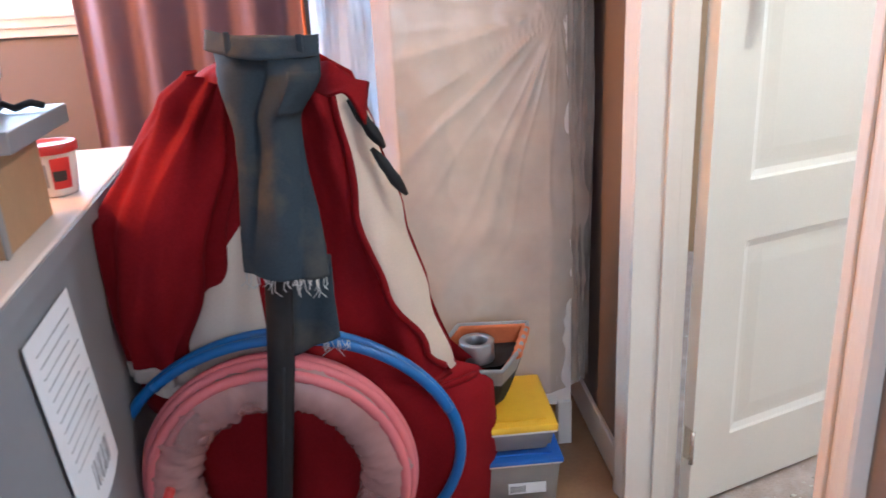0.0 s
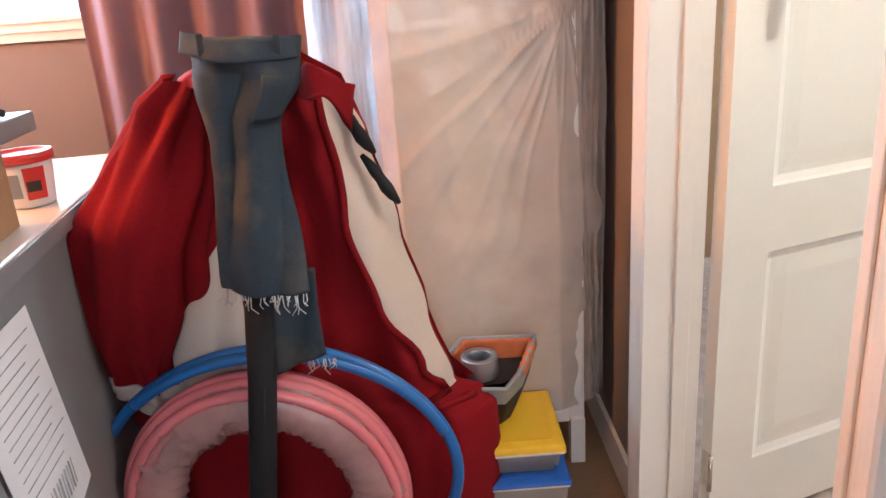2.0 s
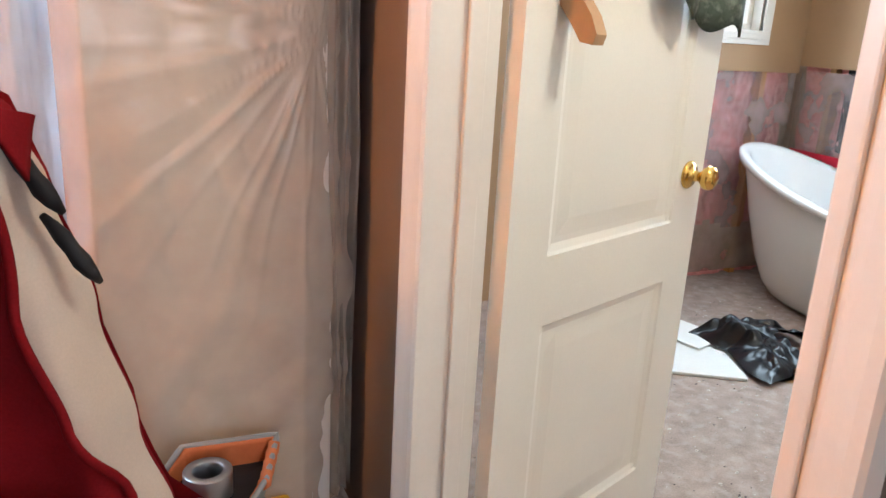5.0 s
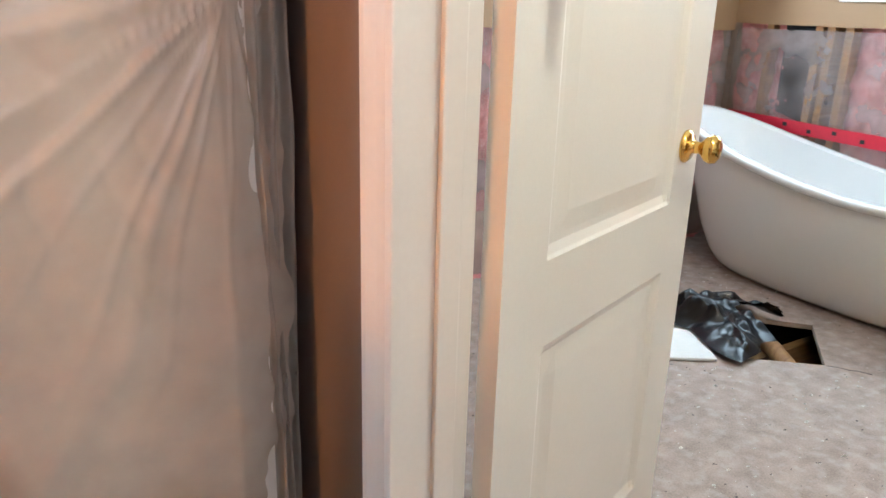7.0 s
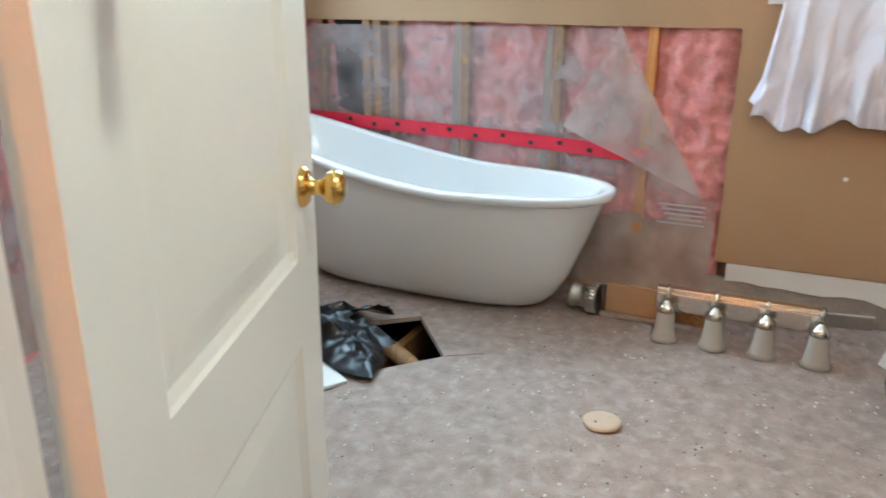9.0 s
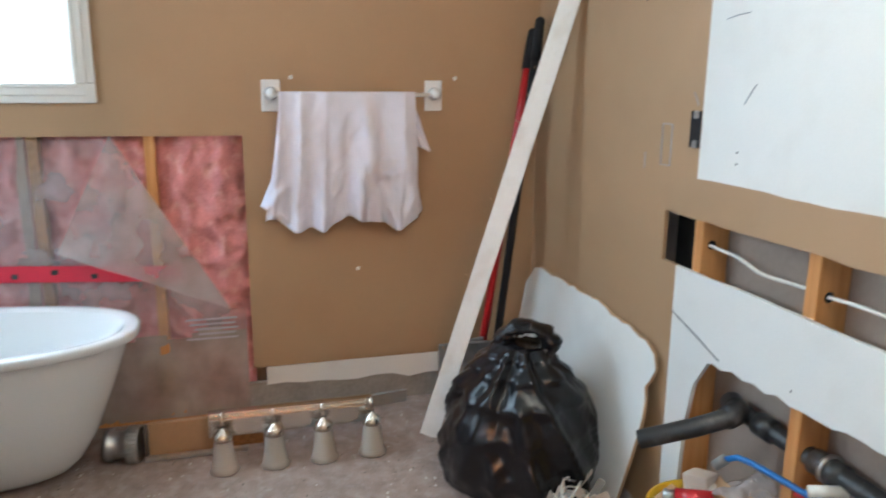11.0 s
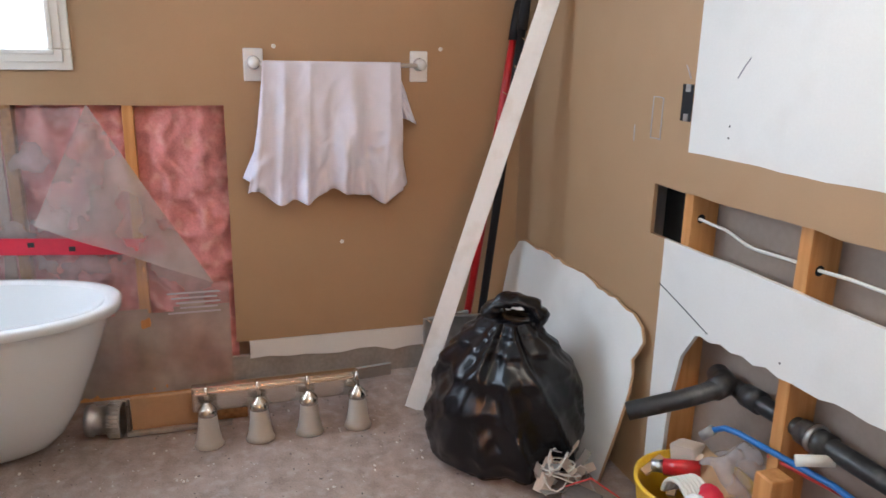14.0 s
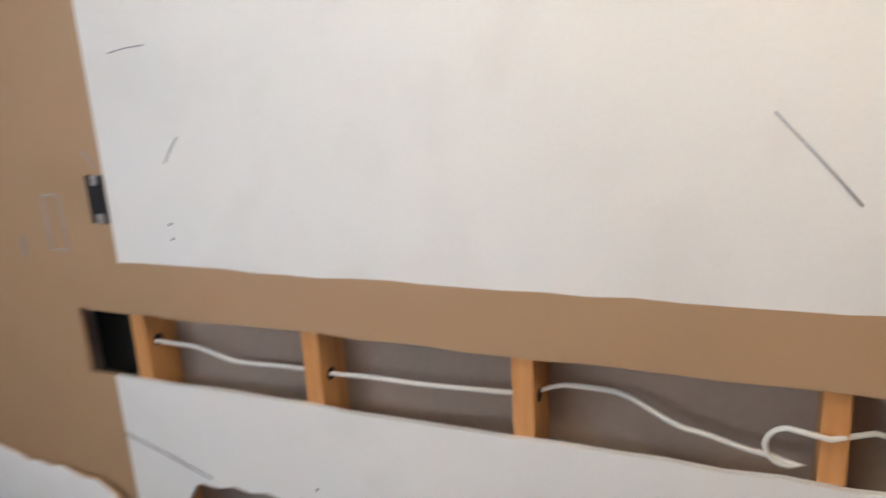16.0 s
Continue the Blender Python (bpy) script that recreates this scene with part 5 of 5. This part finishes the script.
def jeans_fn(u, v):
    x0 = lerp([(0, -0.5), (0.15, -0.475), (0.45, -0.445), (1, -0.452)], v)
    x1 = lerp([(0, -0.285), (0.15, -0.28), (0.35, -0.325), (1, -0.292)], v)
    x = x0 + (x1 - x0) * u
    z = 1.215 - 0.425 * v - 0.012 * u
    y = 1.40 - 0.05 * math.sin(math.pi * u) ** 0.7 + 0.08 * (1 - min(1, v * 7)) - 0.12 * v + 0.02 * (1 - 2 * abs(math.sin(5.5 * u + 2.5 * v))) * (1 - 0.6 * v) + 0.02 * wob((x, z, 2), 8) + 0.008 * wob((x, z, 6), 22)
    return (x, y, z)


jeans = thing("cut_jeans", (-0.38, 1.4, 1.0), "worn blue jeans with frayed cut hem over the coat", "jeans")
sheet("leg", jeans_fn, 60, 70, M_DENIM, jeans, 0.005)
sheet("leg", lambda u, v: (-0.425 + 0.132 * u, 1.335 - 0.03 * math.sin(3.1 * u) + 0.012 * math.sin(9 * u + 3 * v), 0.782 - 0.172 * v - 0.012 * math.sin(5 * u)), 20, 20, M_DENIM, jeans, 0.005)
sheet("waistband", lambda u, v: (-0.492 + 0.21 * u, 1.425 - 0.068 * math.sin(math.pi * u) ** 0.7 - 0.03 * v + 0.008 * math.sin(11 * u), 1.226 - 0.036 * v - 0.02 * u - 0.008 * math.sin(math.pi * u)), 40, 6, M_DENIM, jeans, 0.003)
for u in (0.25, 0.85):
    box("belt_loop", (-0.006, -0.004, -0.022), (0.006, 0.004, 0.022), M_DENIM, jeans, 0.003, Matrix.Translation((-0.492 + 0.21 * u, 1.408 - 0.07 * math.sin(math.pi * u) ** 0.7, 1.203 - 0.018 * u)))
sheet("pocket", lambda u, v: Vector(jeans_fn(0.72 + 0.26 * u, 0.14 + 0.17 * v)) + Vector((0, -0.008, 0)), 10, 10, M_DENIM, jeans, 0.004)
rg = random.Random(3)
for i in range(46):
    hem = i % 3 == 0
    p = Vector((-0.34 + 0.075 * rg.random(), 1.325, 0.612)) if hem else Vector(jeans_fn(rg.random(), 1.0))
    ln = rg.uniform(0.008, 0.035)
    tube("thread", [p, p + Vector((rg.uniform(-0.006, 0.006), -0.006, -ln * 0.6)), p + Vector((rg.uniform(-0.012, 0.012), -0.004, -ln))], 0.0011, M_DENIMEDGE, jeans, 4)

# coils standing on the floor
coil = thing("pink_tubing_coil", (-0.45, 1.34, 0), "coil of pink tubing wrapped in cloudy plastic", "coil")
for k in range(7):
    r, off = ((0.283, 0.0), (0.278, 0.016), (0.278, -0.016), (0.265, -0.04), (0.265, 0.04), (0.25, -0.02), (0.25, 0.025))[k]
    tube("turn", [(-0.445 + r * math.cos(a), 1.335 + off, 0.298 + r * math.sin(a)) for a in [2 * math.pi * i / 64 for i in range(64)]], 0.012, M_PINKTUBE, coil, 8, closed=True)


def coilwrap(u, v):
    a, b = 2 * math.pi * u, 2 * math.pi * v
    rm = 0.226 + 0.006 * wob((math.cos(a) * 2, math.sin(a) * 2, 0), 3)
    w = 0.06 + 0.006 * wob((math.cos(a) * 3, math.sin(a) * 3, math.cos(b)), 3) + 0.004 * math.sin(40 * a + 3 * b)
    r = rm + w * 0.95 * math.cos(b)
    return (-0.445 + r * math.cos(a), 1.335 + w * 0.95 * math.sin(b), 0.298 + r * math.sin(a))


sheet("wrap", coilwrap, 120, 20, M_COILWRAP, coil)
tube("red_tag", [(-0.66, 1.268, 0.335), (-0.672, 1.27, 0.31), (-0.678, 1.275, 0.275)], 0.011, M_REDPLASTIC, coil, 6)
hoop = thing("blue_pipe_hoop", (-0.42, 1.36, 0), "loop of blue plastic water pipe", "pipe coil")
tube("loop", [(-0.425 + 0.372 * math.cos(a), 1.375 - 0.01 * math.sin(3 * a), 0.31 + 0.303 * math.sin(a)) for a in [2 * math.pi * i / 72 for i in range(72)]], 0.0125, M_BLUE, hoop, 12, closed=True)
tube("loop", [(-0.425 + 0.371 * math.cos(a), 1.352, 0.31 + 0.302 * math.sin(a)) for a in [0.35 + 2.0 * i / 40 for i in range(41)]], 0.011, M_BLUE, hoop, 12)
post = thing("black_tube", (-0.46, 1.24, 0), "black plastic tube standing against the clothes", "tube")
tube("tube", [(-0.47, 1.245, 0.003), (-0.44, 1.25, 0.3), (-0.405, 1.275, 0.6), (-0.39, 1.30, 0.8)], 0.0265, M_DARK, post, 24)
tube("groove", [(-0.462, 1.2195, 0.003), (-0.432, 1.2245, 0.3), (-0.397, 1.2495, 0.6)], 0.003, M_DARK, post, 6)


# storage bins, tool tote and tape in front of the cabinet
def bin_box(name, x0, y0, x1, y1, z0, z1, body, lid, label, taper=0.012, lift=0.02):
    b = thing(name, ((x0 + x1) / 2, (y0 + y1) / 2, z0), label, "storage bin")
    bm = bmesh.new()
    lo = [(x0 + taper, y0 + taper), (x1 - taper, y0 + taper), (x1 - taper, y1 - taper), (x0 + taper, y1 - taper)]
    hi = [(x0, y0), (x1, y0), (x1, y1), (x0, y1)]
    A = [bm.verts.new((*p, z0)) for p in lo]
    B = [bm.verts.new((*p, z1)) for p in hi]
    bm.faces.new(A)
    for i in range(4):
        bm.faces.new((A[i], A[(i + 1) % 4], B[(i + 1) % 4], B[i]))
    bmesh.ops.bevel(bm, geom=list(bm.edges), offset=0.012, segments=3, affect="EDGES")
    from_bm("body", bm, body, b, True)
    for p, q in zip(hi, hi[1:] + hi[:1]):
        tube("rim", [(*p, z1), (*q, z1)], 0.006, M_WHITELAM, b, 8)
    box("lid", (x0 - 0.006, y0 - 0.006, z1 - 0.004), (x1 + 0.006, y1 + 0.006, z1 + lift), lid, b, 0.009)
    box("lid_field", (x0 + 0.02, y0 + 0.02, z1 + lift - 0.001), (x1 - 0.02, y1 - 0.02, z1 + lift + 0.003), lid, b, 0.002)
    return b


b1 = bin_box("clear_storage_bin", -0.09, 1.5, 0.205, 1.775, 0.002, 0.155, M_CLEARBIN, M_BLUELID, "clear storage bin with a blue lid on the floor", lift=0.012)
box("price_label", (0.07, 1.498, 0.07), (0.165, 1.5, 0.1), M_PAPER, b1, 0)
for i in range(8):
    box("barcode", (0.075 + 0.005 * i, 1.4968, 0.075), (0.0775 + 0.005 * i, 1.498, 0.093), M_INKBLACK, b1, 0)
box("contents", (-0.06, 1.53, 0.008), (0.17, 1.74, 0.09), M_DARK, b1, 0.02)
bin_box("lidded_food_bin", -0.08, 1.515, 0.195, 1.765, 0.171, 0.235, M_CLEARBIN, M_YELLOW, "clear bin with a yellow lid stacked on another", lift=0.02)
tote = thing("tool_tote", (0.05, 1.65, 0.258), "open grey and orange tool tote on the bins", "tool bag")
RIM = ((0.161, 1.695, 0.448), (0.12, 1.60, 0.415), (0.07, 1.55, 0.388), (-0.07, 1.55, 0.40), (-0.075, 1.63, 0.425), (-0.02, 1.70, 0.452))


def tote_rim(u):
    k = u * 6
    i = int(k) % 6
    f = k - int(k)
    return Vector(RIM[i]).lerp(Vector(RIM[(i + 1) % 6]), f)


def tote_fn(u, v):
    top = tote_rim(u)
    base = Vector((0.045 + (top.x - 0.04) * 0.5, 1.65 + (top.y - 1.62) * 0.55, 0.26))
    p = base.lerp(top, v)
    return p + (top - Vector((0.04, 1.62, top.z))) * 0.1 * math.sin(math.pi * v)


def tote_inner(u, v):
    p = Vector(tote_fn(u, 0.45 + 0.55 * v))
    c = Vector((0.04, 1.63, p.z))
    return c + (p - c) * 0.93


sheet("pouch", tote_fn, 60, 16, [M_DARK, M_TILE], tote, pick=lambda u, v, c: 1 if v > 0.6 else 0)
sheet("lining", tote_inner, 60, 10, M_ORANGE, tote, 0.003)
tube("rolled_rim", [tote_fn(i / 60, 1.0) for i in range(60)], 0.006, M_GREY, tote, 8, closed=True)
tube("handle_band", [Vector(tote_fn(0.02 + 0.02 * i, 0.98)) + Vector((-0.004, -0.004, -0.008 * (i % 2))) for i in range(9)], 0.012, M_ORANGE, tote, 8)
sheet("tray", lambda u, v: Vector((0.04, 1.63, 0.392)).lerp(Vector((tote_fn(u, 0.8).x, tote_fn(u, 0.8).y, 0.392 + 0.004 * v)), v * 0.9), 40, 4, M_DARK, tote)
tagged(lathe("duct_tape_roll", [(0.028, 0), (0.043, 0), (0.044, 0.002), (0.044, 0.048), (0.043, 0.05), (0.028, 0.05), (0.027, 0.048), (0.027, 0.002), (0.028, 0)], (0.016, 1.612, 0.399), M_TAPE, None, 36), "roll of silver duct tape in the tote", "tape roll")
